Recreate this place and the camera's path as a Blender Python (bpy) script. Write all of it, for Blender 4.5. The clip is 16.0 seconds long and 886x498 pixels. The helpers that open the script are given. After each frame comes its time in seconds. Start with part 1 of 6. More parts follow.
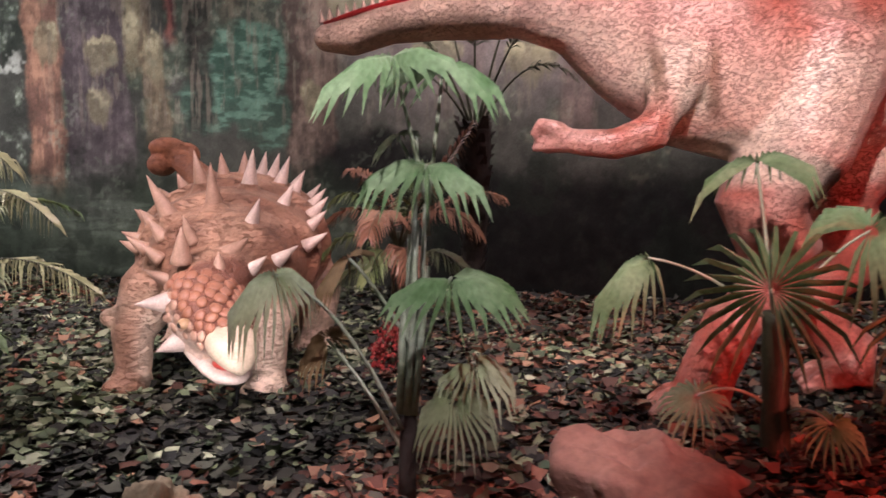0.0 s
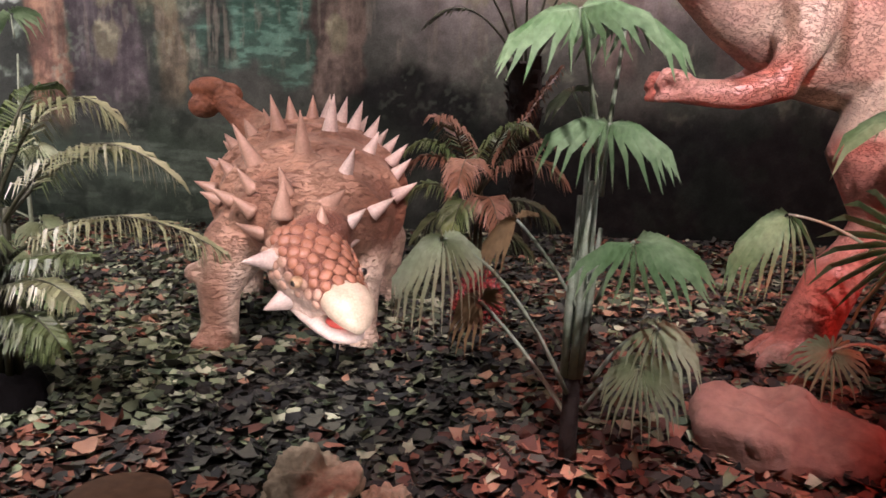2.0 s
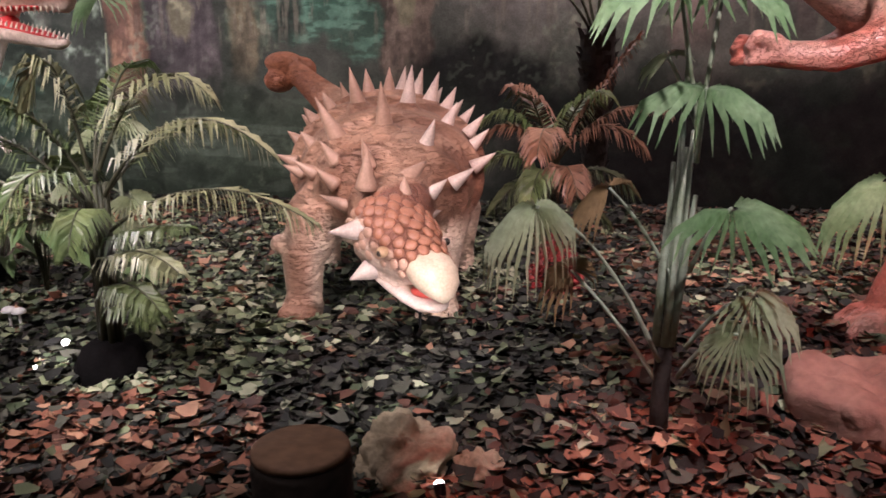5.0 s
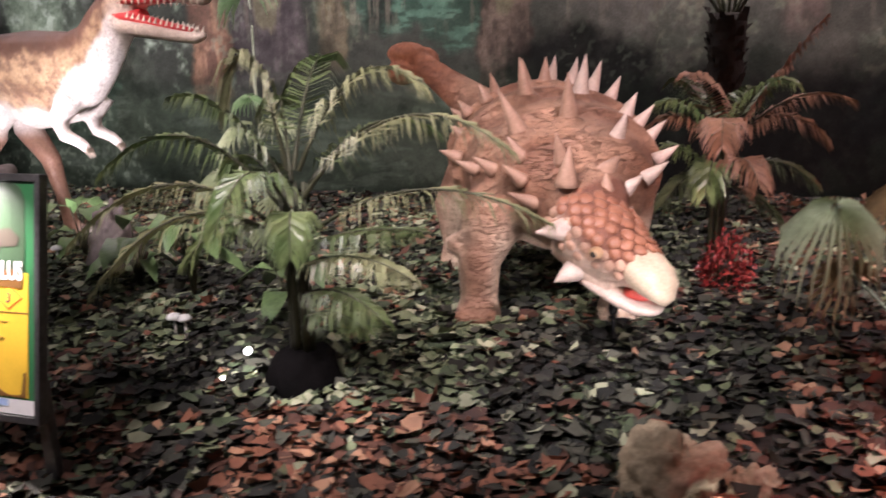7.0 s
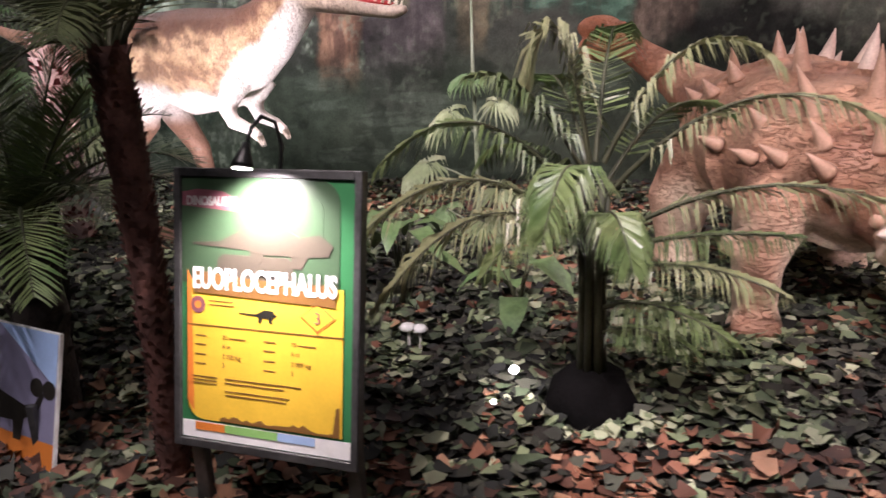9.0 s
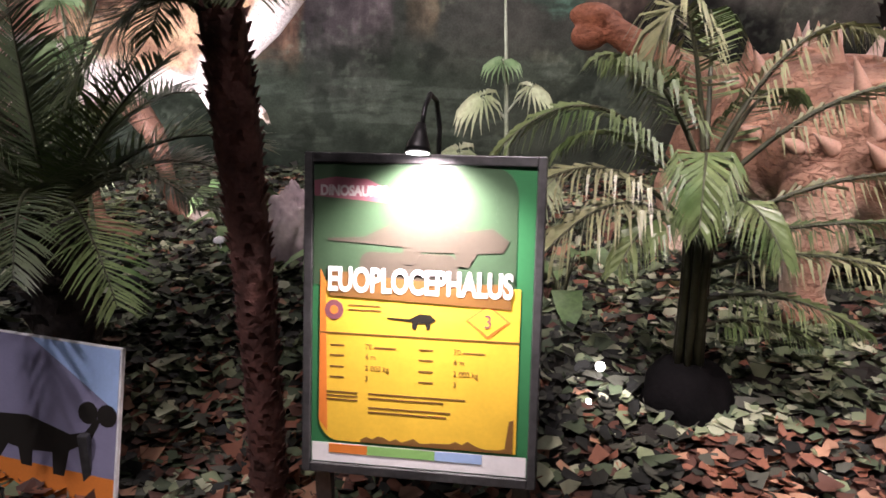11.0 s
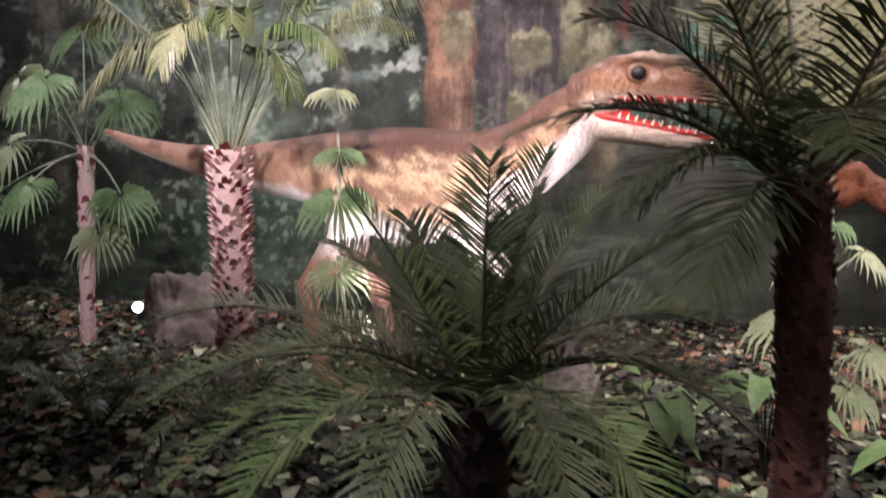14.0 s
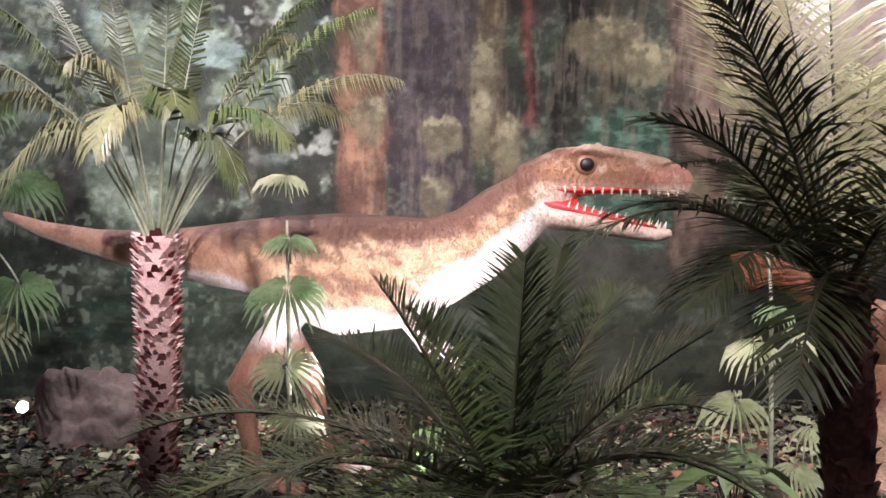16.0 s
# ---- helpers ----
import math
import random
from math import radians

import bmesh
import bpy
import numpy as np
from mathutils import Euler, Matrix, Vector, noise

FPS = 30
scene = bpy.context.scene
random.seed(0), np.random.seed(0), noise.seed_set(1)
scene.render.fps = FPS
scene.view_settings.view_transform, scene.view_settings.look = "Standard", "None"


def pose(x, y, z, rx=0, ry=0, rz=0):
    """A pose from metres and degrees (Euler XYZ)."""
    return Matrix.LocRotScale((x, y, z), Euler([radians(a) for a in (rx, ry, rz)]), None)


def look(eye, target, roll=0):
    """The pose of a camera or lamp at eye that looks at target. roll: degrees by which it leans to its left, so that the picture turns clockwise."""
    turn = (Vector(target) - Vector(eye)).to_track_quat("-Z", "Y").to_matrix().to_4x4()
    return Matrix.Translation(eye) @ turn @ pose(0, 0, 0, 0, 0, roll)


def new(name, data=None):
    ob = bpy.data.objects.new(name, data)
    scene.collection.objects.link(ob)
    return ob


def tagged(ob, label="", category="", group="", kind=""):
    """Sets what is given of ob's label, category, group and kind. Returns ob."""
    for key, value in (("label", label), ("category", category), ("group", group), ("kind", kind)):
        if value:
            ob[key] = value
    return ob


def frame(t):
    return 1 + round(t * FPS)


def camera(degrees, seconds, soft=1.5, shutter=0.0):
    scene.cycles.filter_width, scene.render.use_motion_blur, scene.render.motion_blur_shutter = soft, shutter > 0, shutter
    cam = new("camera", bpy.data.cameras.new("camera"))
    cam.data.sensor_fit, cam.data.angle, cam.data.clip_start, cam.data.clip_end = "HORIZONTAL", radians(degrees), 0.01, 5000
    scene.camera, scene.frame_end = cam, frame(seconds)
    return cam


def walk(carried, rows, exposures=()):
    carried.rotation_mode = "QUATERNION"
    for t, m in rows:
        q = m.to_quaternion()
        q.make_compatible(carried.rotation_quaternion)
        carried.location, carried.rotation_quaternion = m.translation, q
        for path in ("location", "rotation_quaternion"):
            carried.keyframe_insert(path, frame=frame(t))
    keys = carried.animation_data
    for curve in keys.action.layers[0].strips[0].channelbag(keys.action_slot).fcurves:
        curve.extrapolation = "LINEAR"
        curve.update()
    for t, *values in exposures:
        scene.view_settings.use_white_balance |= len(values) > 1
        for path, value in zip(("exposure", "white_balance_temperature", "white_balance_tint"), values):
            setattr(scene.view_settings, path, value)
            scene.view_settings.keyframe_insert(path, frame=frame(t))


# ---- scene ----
cam = camera(59.3, 16.0, soft=1.6, shutter=0.5)
PATH = [
    (0, (0.29, 0.672, 1.33), (-0.137, 2.614, 1.114), 0.3),
    (0.5, (0.116, 0.768, 1.342), (-0.331, 2.7, 1.079), -0.1),
    (1, (-0.066, 0.757, 1.343), (-0.447, 2.696, 1.032), 0.7),
    (1.5, (-0.281, 0.663, 1.367), (-0.589, 2.606, 1.006), 0.7),
    (2, (-0.402, 0.65, 1.407), (-0.714, 2.587, 1.019), 0.6),
    (2.5, (-0.443, 0.696, 1.411), (-0.778, 2.627, 1.011), 0.2),
    (3, (-0.438, 0.706, 1.399), (-0.8, 2.628, 0.981), 0.0),
    (5.5, (-0.573, 0.594, 1.401), (-1.08, 2.474, 0.946), -1.4),
    (6, (-0.827, 0.643, 1.43), (-1.385, 2.517, 1.009), -1.9),
    (6.5, (-1.043, 0.658, 1.4), (-1.523, 2.551, 0.968), -0.6),
    (7, (-1.354, 0.593, 1.419), (-1.823, 2.476, 0.937), -1.6),
    (7.5, (-1.642, 0.583, 1.417), (-2.156, 2.448, 0.91), -1.9),
    (8, (-1.923, 0.741, 1.398), (-2.489, 2.588, 0.879), -2.0),
    (8.5, (-2.149, 0.818, 1.391), (-2.719, 2.661, 0.864), -1.9),
    (9, (-2.408, 0.793, 1.417), (-2.96, 2.643, 0.894), -2.3),
    (11.5, (-3.392, 0.841, 1.387), (-3.552, 2.755, 0.831), 0.1),
    (12, (-3.568, 0.857, 1.402), (-3.847, 2.774, 0.907), -0.6),
    (12.5, (-3.843, 0.977, 1.424), (-4.231, 2.897, 1.02), -1.1),
    (13, (-4.038, 1.067, 1.437), (-4.456, 2.989, 1.074), -0.7),
    (13.5, (-4.274, 1.005, 1.456), (-4.636, 2.942, 1.116), -0.4),
    (14, (-4.511, 0.98, 1.472), (-4.776, 2.949, 1.249), 0.7),
    (14.5, (-4.703, 1.115, 1.508), (-4.873, 3.106, 1.42), -0.3),
    (15, (-4.838, 1.125, 1.508), (-4.866, 3.123, 1.443), 0.1),
    (15.5, (-4.914, 1.058, 1.516), (-4.86, 3.057, 1.474), 0.5),
    (16, (-4.949, 1.018, 1.509), (-4.864, 3.016, 1.491), 0.7),
]
walk(cam, [(t, look(eye, target, roll)) for t, eye, target, roll in PATH], exposures=[(0, -0.3, 6500, 24), (3, -0.35, 6500, 24), (7, -0.3, 6500, 22), (9, -0.2, 6500, 22), (12.5, -0.25, 6500, 24), (13.5, -0.1, 6500, 24), (16, 0.0, 6500, 24)])

# ---- light ----
world = bpy.data.worlds.new("world")
scene.world = world
world.use_nodes = True
world.node_tree.nodes["Background"].inputs[0].default_value = (0.7, 0.75, 0.8, 1)
world.node_tree.nodes["Background"].inputs[1].default_value = 0.006


def spot(name, eye, target, watts, colour=(1, 0.9, 0.8), angle=60, blend=0.6, radius=0.06):
    data = bpy.data.lights.new(name, "SPOT")
    data.energy, data.color, data.spot_size, data.spot_blend, data.shadow_soft_size = watts, colour, radians(angle), blend, radius
    ob = new(name, data)
    ob.matrix_world = look(eye, target)
    return ob


def area(name, eye, target, watts, colour, sx, sy):
    data = bpy.data.lights.new(name, "AREA")
    data.energy, data.color, data.shape, data.size, data.size_y = watts, colour, "RECTANGLE", sx, sy
    ob = new(name, data)
    ob.matrix_world = look(eye, target)
    return ob


WARM, WHITE, PINK, RED = (1, 0.9, 0.88), (1, 0.96, 1.0), (1, 0.79, 0.79), (1, 0.12, 0.09)
# Overhead spots out of view, several added only to brighten plants and ground.
spot("unseen_spot", (-0.2, 1.7, 3.3), (-1.8, 4.4, 0.7), 430, PINK, 36)
spot("unseen_spot", (-2.2, 1.6, 3.4), (-2.1, 3.75, 0.35), 370, WHITE, 36)
spot("unseen_spot", (-3.4, 1.2, 3.4), (-2.45, 3.6, 0.8), 560, WARM, 46)
spot("unseen_spot", (-5.6, 2.2, 3.4), (-5.2, 5.3, 1.75), 740, WARM, 50)
spot("unseen_spot", (-4.4, 2.0, 3.5), (-3.9, 4.9, 1.7), 480, WARM, 42)
spot("unseen_spot", (-3.6, 2.2, 3.6), (-3.4, 4.35, 0.8), 300, WHITE, 36)
spot("unseen_spot", (-4.3, 0.8, 3.4), (-3.3, 3.0, 0.0), 150, WARM, 40)
spot("unseen_spot", (-7.2, 2.8, 3.4), (-6.9, 5.3, 1.8), 460, WHITE, 46)
spot("unseen_spot", (-6.0, 1.1, 3.4), (-5.0, 3.3, 0.5), 330, WHITE, 44)
spot("unseen_spot", (-3.5, 1.5, 3.7), (-3.9, 3.05, 2.0), 420, WARM, 30)
spot("unseen_spot", (0.0, 1.6, 3.4), (-0.3, 3.2, 1.1), 500, WHITE, 36)
spot("unseen_spot", (0.5, 1.4, 3.3), (0.8, 4.3, 1.6), 820, (1, 0.86, 0.82), 40)
spot("unseen_spot", (0.3, 2.2, 3.2), (-0.9, 4.9, 0.9), 320, PINK, 26)
spot("red_flood", (1.9, 2.7, 0.4), (1.0, 4.5, 0.7), 70, RED, 80)
spot("red_flood", (1.3, 1.9, 3.2), (0.6, 3.5, 0.0), 190, RED, 40)
spot("red_flood", (-0.6, 1.5, 3.2), (-0.68, 2.9, 0.0), 150, RED, 20)
spot("ground_spot_glow", (-1.0, 2.95, 0.3), (-1.45, 3.7, 0.5), 34, WHITE, 46)
spot("belly_spot_glow", (-4.95, 4.1, 0.4), (-5.05, 5.1, 1.2), 190, WHITE, 80)
# Unseen area lights added to brighten the printed back wall.
area("mural_wash", (-6.6, 6.2, 3.9), (-6.4, 7.6, 1.6), 105, WHITE, 4.0, 0.3)
area("mural_wash", (-1.2, 6.2, 3.9), (-1.1, 7.6, 1.9), 105, (1, 0.93, 0.9), 2.4, 0.3)
area("mural_wash", (1.4, 6.2, 3.9), (1.4, 7.6, 1.9), 75, PINK, 2.5, 0.3)
# Added fill above the walkway that lifts the darkest parts.
area("walkway_fill", (-2.5, 0.3, 4.2), (-2.5, 0.5, 0.0), 38, WHITE, 7.0, 1.5)

# ---- materials ----


def ramp(nt, fac, stops):
    r = nt.nodes.new("ShaderNodeValToRGB")
    while len(r.color_ramp.elements) < len(stops):
        r.color_ramp.elements.new(0.5)
    for e, (p, c) in zip(r.color_ramp.elements, stops):
        e.position, e.color = p, (*c, 1)
    nt.links.new(fac, r.inputs[0])
    return r.outputs[0]


def surface(name, a, b, scale=8.0, rough=0.7, bump=0.3, bump_scale=60.0, metal=0.0, attr="", vary=0.0, island=False, sub=0.0, spec=0.5, glow=0.0, stretch=None, crease=0.0, mottle=0.8):
    """Two-tone material with noise at two scales and fine relief. attr: a paint attribute that carries the colour."""
    m = bpy.data.materials.new(name)
    m.use_nodes = True
    nt = m.node_tree
    p = nt.nodes["Principled BSDF"]
    co = nt.nodes.new("ShaderNodeTexCoord").outputs["Object"]

    def noise_tex(sc, det=5.0):
        n = nt.nodes.new("ShaderNodeTexNoise")
        n.inputs["Scale"].default_value, n.inputs["Detail"].default_value = sc, det
        nt.links.new(co, n.inputs["Vector"])
        return n.outputs[0]

    def mix(kind, fac, x, y):
        k = nt.nodes.new("ShaderNodeMix")
        k.data_type, k.blend_type = "RGBA", kind
        for sock, v in ((k.inputs[0], fac), (k.inputs[6], x), (k.inputs[7], y)):
            if isinstance(v, (int, float)):
                sock.default_value = v
            elif isinstance(v, tuple):
                sock.default_value = (*v, 1)
            else:
                nt.links.new(v, sock)
        return k.outputs[2]

    n1, n2 = noise_tex(scale), noise_tex(scale * 7)
    if attr:
        at = nt.nodes.new("ShaderNodeAttribute")
        at.attribute_name = attr
        shade = ramp(nt, n1, [(0.3, a), (0.7, b)])
        col = mix("MULTIPLY", 1.0, at.outputs["Color"], shade)
        fine = ramp(nt, n2, [(0.32, (0.86, 0.84, 0.82)), (0.68, (1.1, 1.1, 1.1))])
        col = mix("MULTIPLY", 1.0, col, fine)
    else:
        fac = n1
        if island:
            fac = nt.nodes.new("ShaderNodeNewGeometry").outputs["Random Per Island"]
        col = ramp(nt, fac, [(0.25, a), (0.75, b)])
        fine = ramp(nt, n2, [(0.3, (0.7, 0.7, 0.7)), (0.7, (1.15, 1.15, 1.15))])
        col = mix("MULTIPLY", mottle, col, fine)
    if vary:
        info = nt.nodes.new("ShaderNodeObjectInfo")
        hs = nt.nodes.new("ShaderNodeHueSaturation")
        mr = nt.nodes.new("ShaderNodeMapRange")
        mr.inputs[3].default_value, mr.inputs[4].default_value = 1 - vary, 1 + vary
        nt.links.new(info.outputs["Random"], mr.inputs[0])
        nt.links.new(mr.outputs[0], hs.inputs["Value"])
        nt.links.new(col, hs.inputs["Color"])
        col = hs.outputs[0]
    nt.links.new(col, p.inputs["Base Color"])
    p.inputs["Roughness"].default_value, p.inputs["Metallic"].default_value = rough, metal
    p.inputs["Specular IOR Level"].default_value = spec
    if sub:
        p.inputs["Subsurface Weight"].default_value = sub
    if glow:
        p.inputs["Emission Color"].default_value, p.inputs["Emission Strength"].default_value = (1, 0.97, 0.92, 1), glow
    if bump:
        h = noise_tex(bump_scale, 3.0)
        if stretch:
            vm = nt.nodes.new("ShaderNodeVectorMath")
            vm.operation = "MULTIPLY"
            vm.inputs[1].default_value = stretch
            nt.links.new(co, vm.inputs[0])
            wr = nt.nodes.new("ShaderNodeTexNoise")
            wr.inputs["Scale"].default_value, wr.inputs["Detail"].default_value, wr.inputs["Distortion"].default_value = 1.0, 4.0, 1.2
            nt.links.new(vm.outputs[0], wr.inputs["Vector"])
            fold = wr.outputs[0]
            if crease:
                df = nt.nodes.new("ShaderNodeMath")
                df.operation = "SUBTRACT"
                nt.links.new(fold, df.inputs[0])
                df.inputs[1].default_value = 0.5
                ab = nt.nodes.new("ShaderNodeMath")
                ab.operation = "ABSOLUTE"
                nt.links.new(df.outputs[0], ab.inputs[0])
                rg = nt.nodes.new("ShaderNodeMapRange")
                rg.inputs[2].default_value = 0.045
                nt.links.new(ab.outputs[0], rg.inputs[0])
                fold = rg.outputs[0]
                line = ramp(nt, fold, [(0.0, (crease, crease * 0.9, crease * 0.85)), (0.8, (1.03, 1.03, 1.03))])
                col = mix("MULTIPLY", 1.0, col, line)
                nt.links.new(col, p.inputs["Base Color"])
            sm = nt.nodes.new("ShaderNodeMath")
            sm.operation = "MULTIPLY_ADD"
            nt.links.new(fold, sm.inputs[0])
            sm.inputs[1].default_value = 0.9 if crease else 1.6
            nt.links.new(h, sm.inputs[2])
            h = sm.outputs[0]
        bp = nt.nodes.new("ShaderNodeBump")
        bp.inputs["Strength"].default_value, bp.inputs["Distance"].default_value = bump, 0.01
        nt.links.new(h, bp.inputs["Height"])
        nt.links.new(bp.outputs[0], p.inputs["Normal"])
    return m


M_SOIL = surface("soil", (0.012, 0.011, 0.009), (0.035, 0.028, 0.02), 5, 0.95, 0.6, 40)
M_NET = surface("net_cloth", (0.25, 0.25, 0.25), (1.45, 1.4, 1.35), 2.2, 0.75, 0.2, 50, attr="paint")
M_FLOOR = surface("walkway", (0.03, 0.03, 0.032), (0.05, 0.048, 0.046), 3, 0.8, 0.2, 80)
M_DARK = surface("black_paint", (0.008, 0.008, 0.009), (0.014, 0.014, 0.015), 2, 0.85, 0.1, 40)
M_MURAL = surface("mural_print", (0.85, 0.85, 0.85), (1.12, 1.12, 1.12), 9, 0.95, 0.12, 90, attr="paint", spec=0.08)
M_FAN = surface("fan_leaf", (0.09, 0.19, 0.07), (0.32, 0.43, 0.25), 6, 0.24, 0.2, 70, vary=0.25)
M_FAN_DRY = surface("fan_leaf_dry", (0.2, 0.12, 0.05), (0.3, 0.2, 0.1), 6, 0.5, 0.2, 70, vary=0.2)
M_FAN_PALE = surface("fan_leaf_pale", (0.26, 0.33, 0.17), (0.5, 0.54, 0.36), 6, 0.32, 0.2, 70, vary=0.1)
M_FROND = surface("frond", (0.06, 0.12, 0.035), (0.2, 0.24, 0.1), 5, 0.36, 0.15, 70, vary=0.3)
M_FROND_DRY = surface("frond_dry", (0.25, 0.11, 0.06), (0.34, 0.2, 0.12), 5, 0.5, 0.15, 70, vary=0.2)
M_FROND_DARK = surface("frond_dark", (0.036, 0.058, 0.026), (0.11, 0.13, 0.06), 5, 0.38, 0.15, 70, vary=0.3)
# Paler frond copy; on lit fronds its colour carries the light.
M_FROND_PALE_LIT = surface("frond_pale_lit", (0.2, 0.22, 0.1), (0.36, 0.36, 0.2), 5, 0.34, 0.15, 70, vary=0.15)
M_STEM = surface("plant_stem", (0.2, 0.25, 0.14), (0.42, 0.47, 0.36), 7, 0.5, 0.3, 60, vary=0.2)
M_STEM_DARK = surface("dark_stem", (0.03, 0.035, 0.015), (0.07, 0.07, 0.035), 7, 0.6, 0.3, 60)
M_BARK_RED = surface("red_brown_bark", (0.05, 0.02, 0.014), (0.15, 0.06, 0.045), 12, 0.8, 0.8, 50)
M_BARK_PINK = surface("pale_scaled_bark", (0.22, 0.05, 0.05), (0.78, 0.6, 0.56), 18, 0.75, 0.8, 45, island=True)
M_BARK_DARK = surface("dark_bark", (0.015, 0.011, 0.009), (0.04, 0.03, 0.022), 12, 0.85, 0.7, 50)
M_ROCK = surface("sandstone_rock", (0.3, 0.23, 0.14), (0.6, 0.5, 0.34), 9, 0.85, 0.7, 35)
M_ROCK_RED = surface("terracotta_rock", (0.22, 0.1, 0.07), (0.4, 0.22, 0.16), 4, 0.85, 0.8, 30)
M_ROCK_DARK = surface("brown_rock", (0.1, 0.075, 0.065), (0.2, 0.16, 0.14), 4, 0.85, 0.7, 30)
M_ROCK_LILAC = surface("lilac_grey_rock", (0.2, 0.15, 0.16), (0.38, 0.32, 0.28), 4, 0.85, 0.6, 30)
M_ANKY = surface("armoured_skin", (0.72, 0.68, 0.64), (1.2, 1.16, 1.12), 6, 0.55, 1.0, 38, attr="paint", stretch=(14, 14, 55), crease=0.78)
M_PLATES = surface("plated_head", (0.8, 0.78, 0.76), (1.15, 1.12, 1.1), 7, 0.5, 1.0, 40, attr="paint", stretch=(40, 40, 40))
M_HORN = surface("smooth_horn", (0.85, 0.83, 0.8), (1.1, 1.1, 1.08), 14, 0.42, 0.15, 60, attr="paint")
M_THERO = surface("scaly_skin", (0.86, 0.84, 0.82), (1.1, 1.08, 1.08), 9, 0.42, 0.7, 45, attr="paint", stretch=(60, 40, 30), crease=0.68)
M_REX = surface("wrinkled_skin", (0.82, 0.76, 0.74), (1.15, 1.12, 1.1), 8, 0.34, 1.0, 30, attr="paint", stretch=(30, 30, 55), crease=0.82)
M_BLACK_METAL = surface("black_metal", (0.012, 0.012, 0.012), (0.03, 0.03, 0.03), 10, 0.4, 0.1, 80, metal=0.6)
M_FRAME = surface("sign_frame_metal", (0.05, 0.05, 0.05), (0.11, 0.11, 0.11), 9, 0.45, 0.15, 90, metal=0.5)
M_LAMP = surface("lit_lens", (0.9, 0.9, 0.9), (1, 1, 1), 4, 0.4, 0, 1, glow=18)
M_WHITE = surface("white_plastic", (0.7, 0.7, 0.68), (0.82, 0.82, 0.8), 6, 0.4, 0.1, 50)
M_RED_BUSH = surface("red_foliage", (0.16, 0.012, 0.012), (0.36, 0.05, 0.04), 9, 0.5, 0.2, 60, island=True)
M_BIG_LEAF = surface("broad_leaf", (0.09, 0.17, 0.06), (0.2, 0.3, 0.12), 8, 0.4, 0.3, 40, vary=0.2)
M_WOOD = surface("post_end_grain", (0.42, 0.22, 0.12), (0.58, 0.34, 0.2), 9, 0.6, 0.3, 60)
M_WOOD_SIDE = surface("dark_post_bark", (0.03, 0.02, 0.013), (0.07, 0.045, 0.03), 9, 0.8, 0.6, 40)
M_POT = surface("black_pot_fabric", (0.004, 0.004, 0.004), (0.009, 0.008, 0.008), 9, 1.0, 0.5, 40, spec=0.05)


def ink(name, c, rough=0.35):
    return surface(name, tuple(0.92 * v for v in c), tuple(min(1, 1.06 * v) for v in c), 14, rough, 0.03, 60, mottle=0.15)


I_GREEN, I_YELLOW, I_ORANGE = ink("green_ink", (0.03, 0.16, 0.06)), ink("yellow_ink", (0.78, 0.5, 0.05)), ink("orange_ink", (0.72, 0.22, 0.04))
I_WHITE, I_BLACK, I_BROWN = ink("white_ink", (0.8, 0.8, 0.78)), ink("black_ink", (0.02, 0.018, 0.015)), ink("brown_ink", (0.2, 0.1, 0.03))
I_PHOTO, I_BLUE, I_LEAF, I_PLUM = ink("forest_ink", (0.045, 0.085, 0.045)), ink("blue_ink", (0.35, 0.5, 0.75)), ink("leaf_ink", (0.25, 0.5, 0.15)), ink("plum_ink", (0.22, 0.08, 0.1))
I_SHADE = ink("umber_ink", (0.07, 0.06, 0.045))
I_SKY, I_GREY = ink("lilac_ink", (0.24, 0.23, 0.33)), ink("grey_ink", (0.42, 0.4, 0.38))

# ---- mesh tools ----


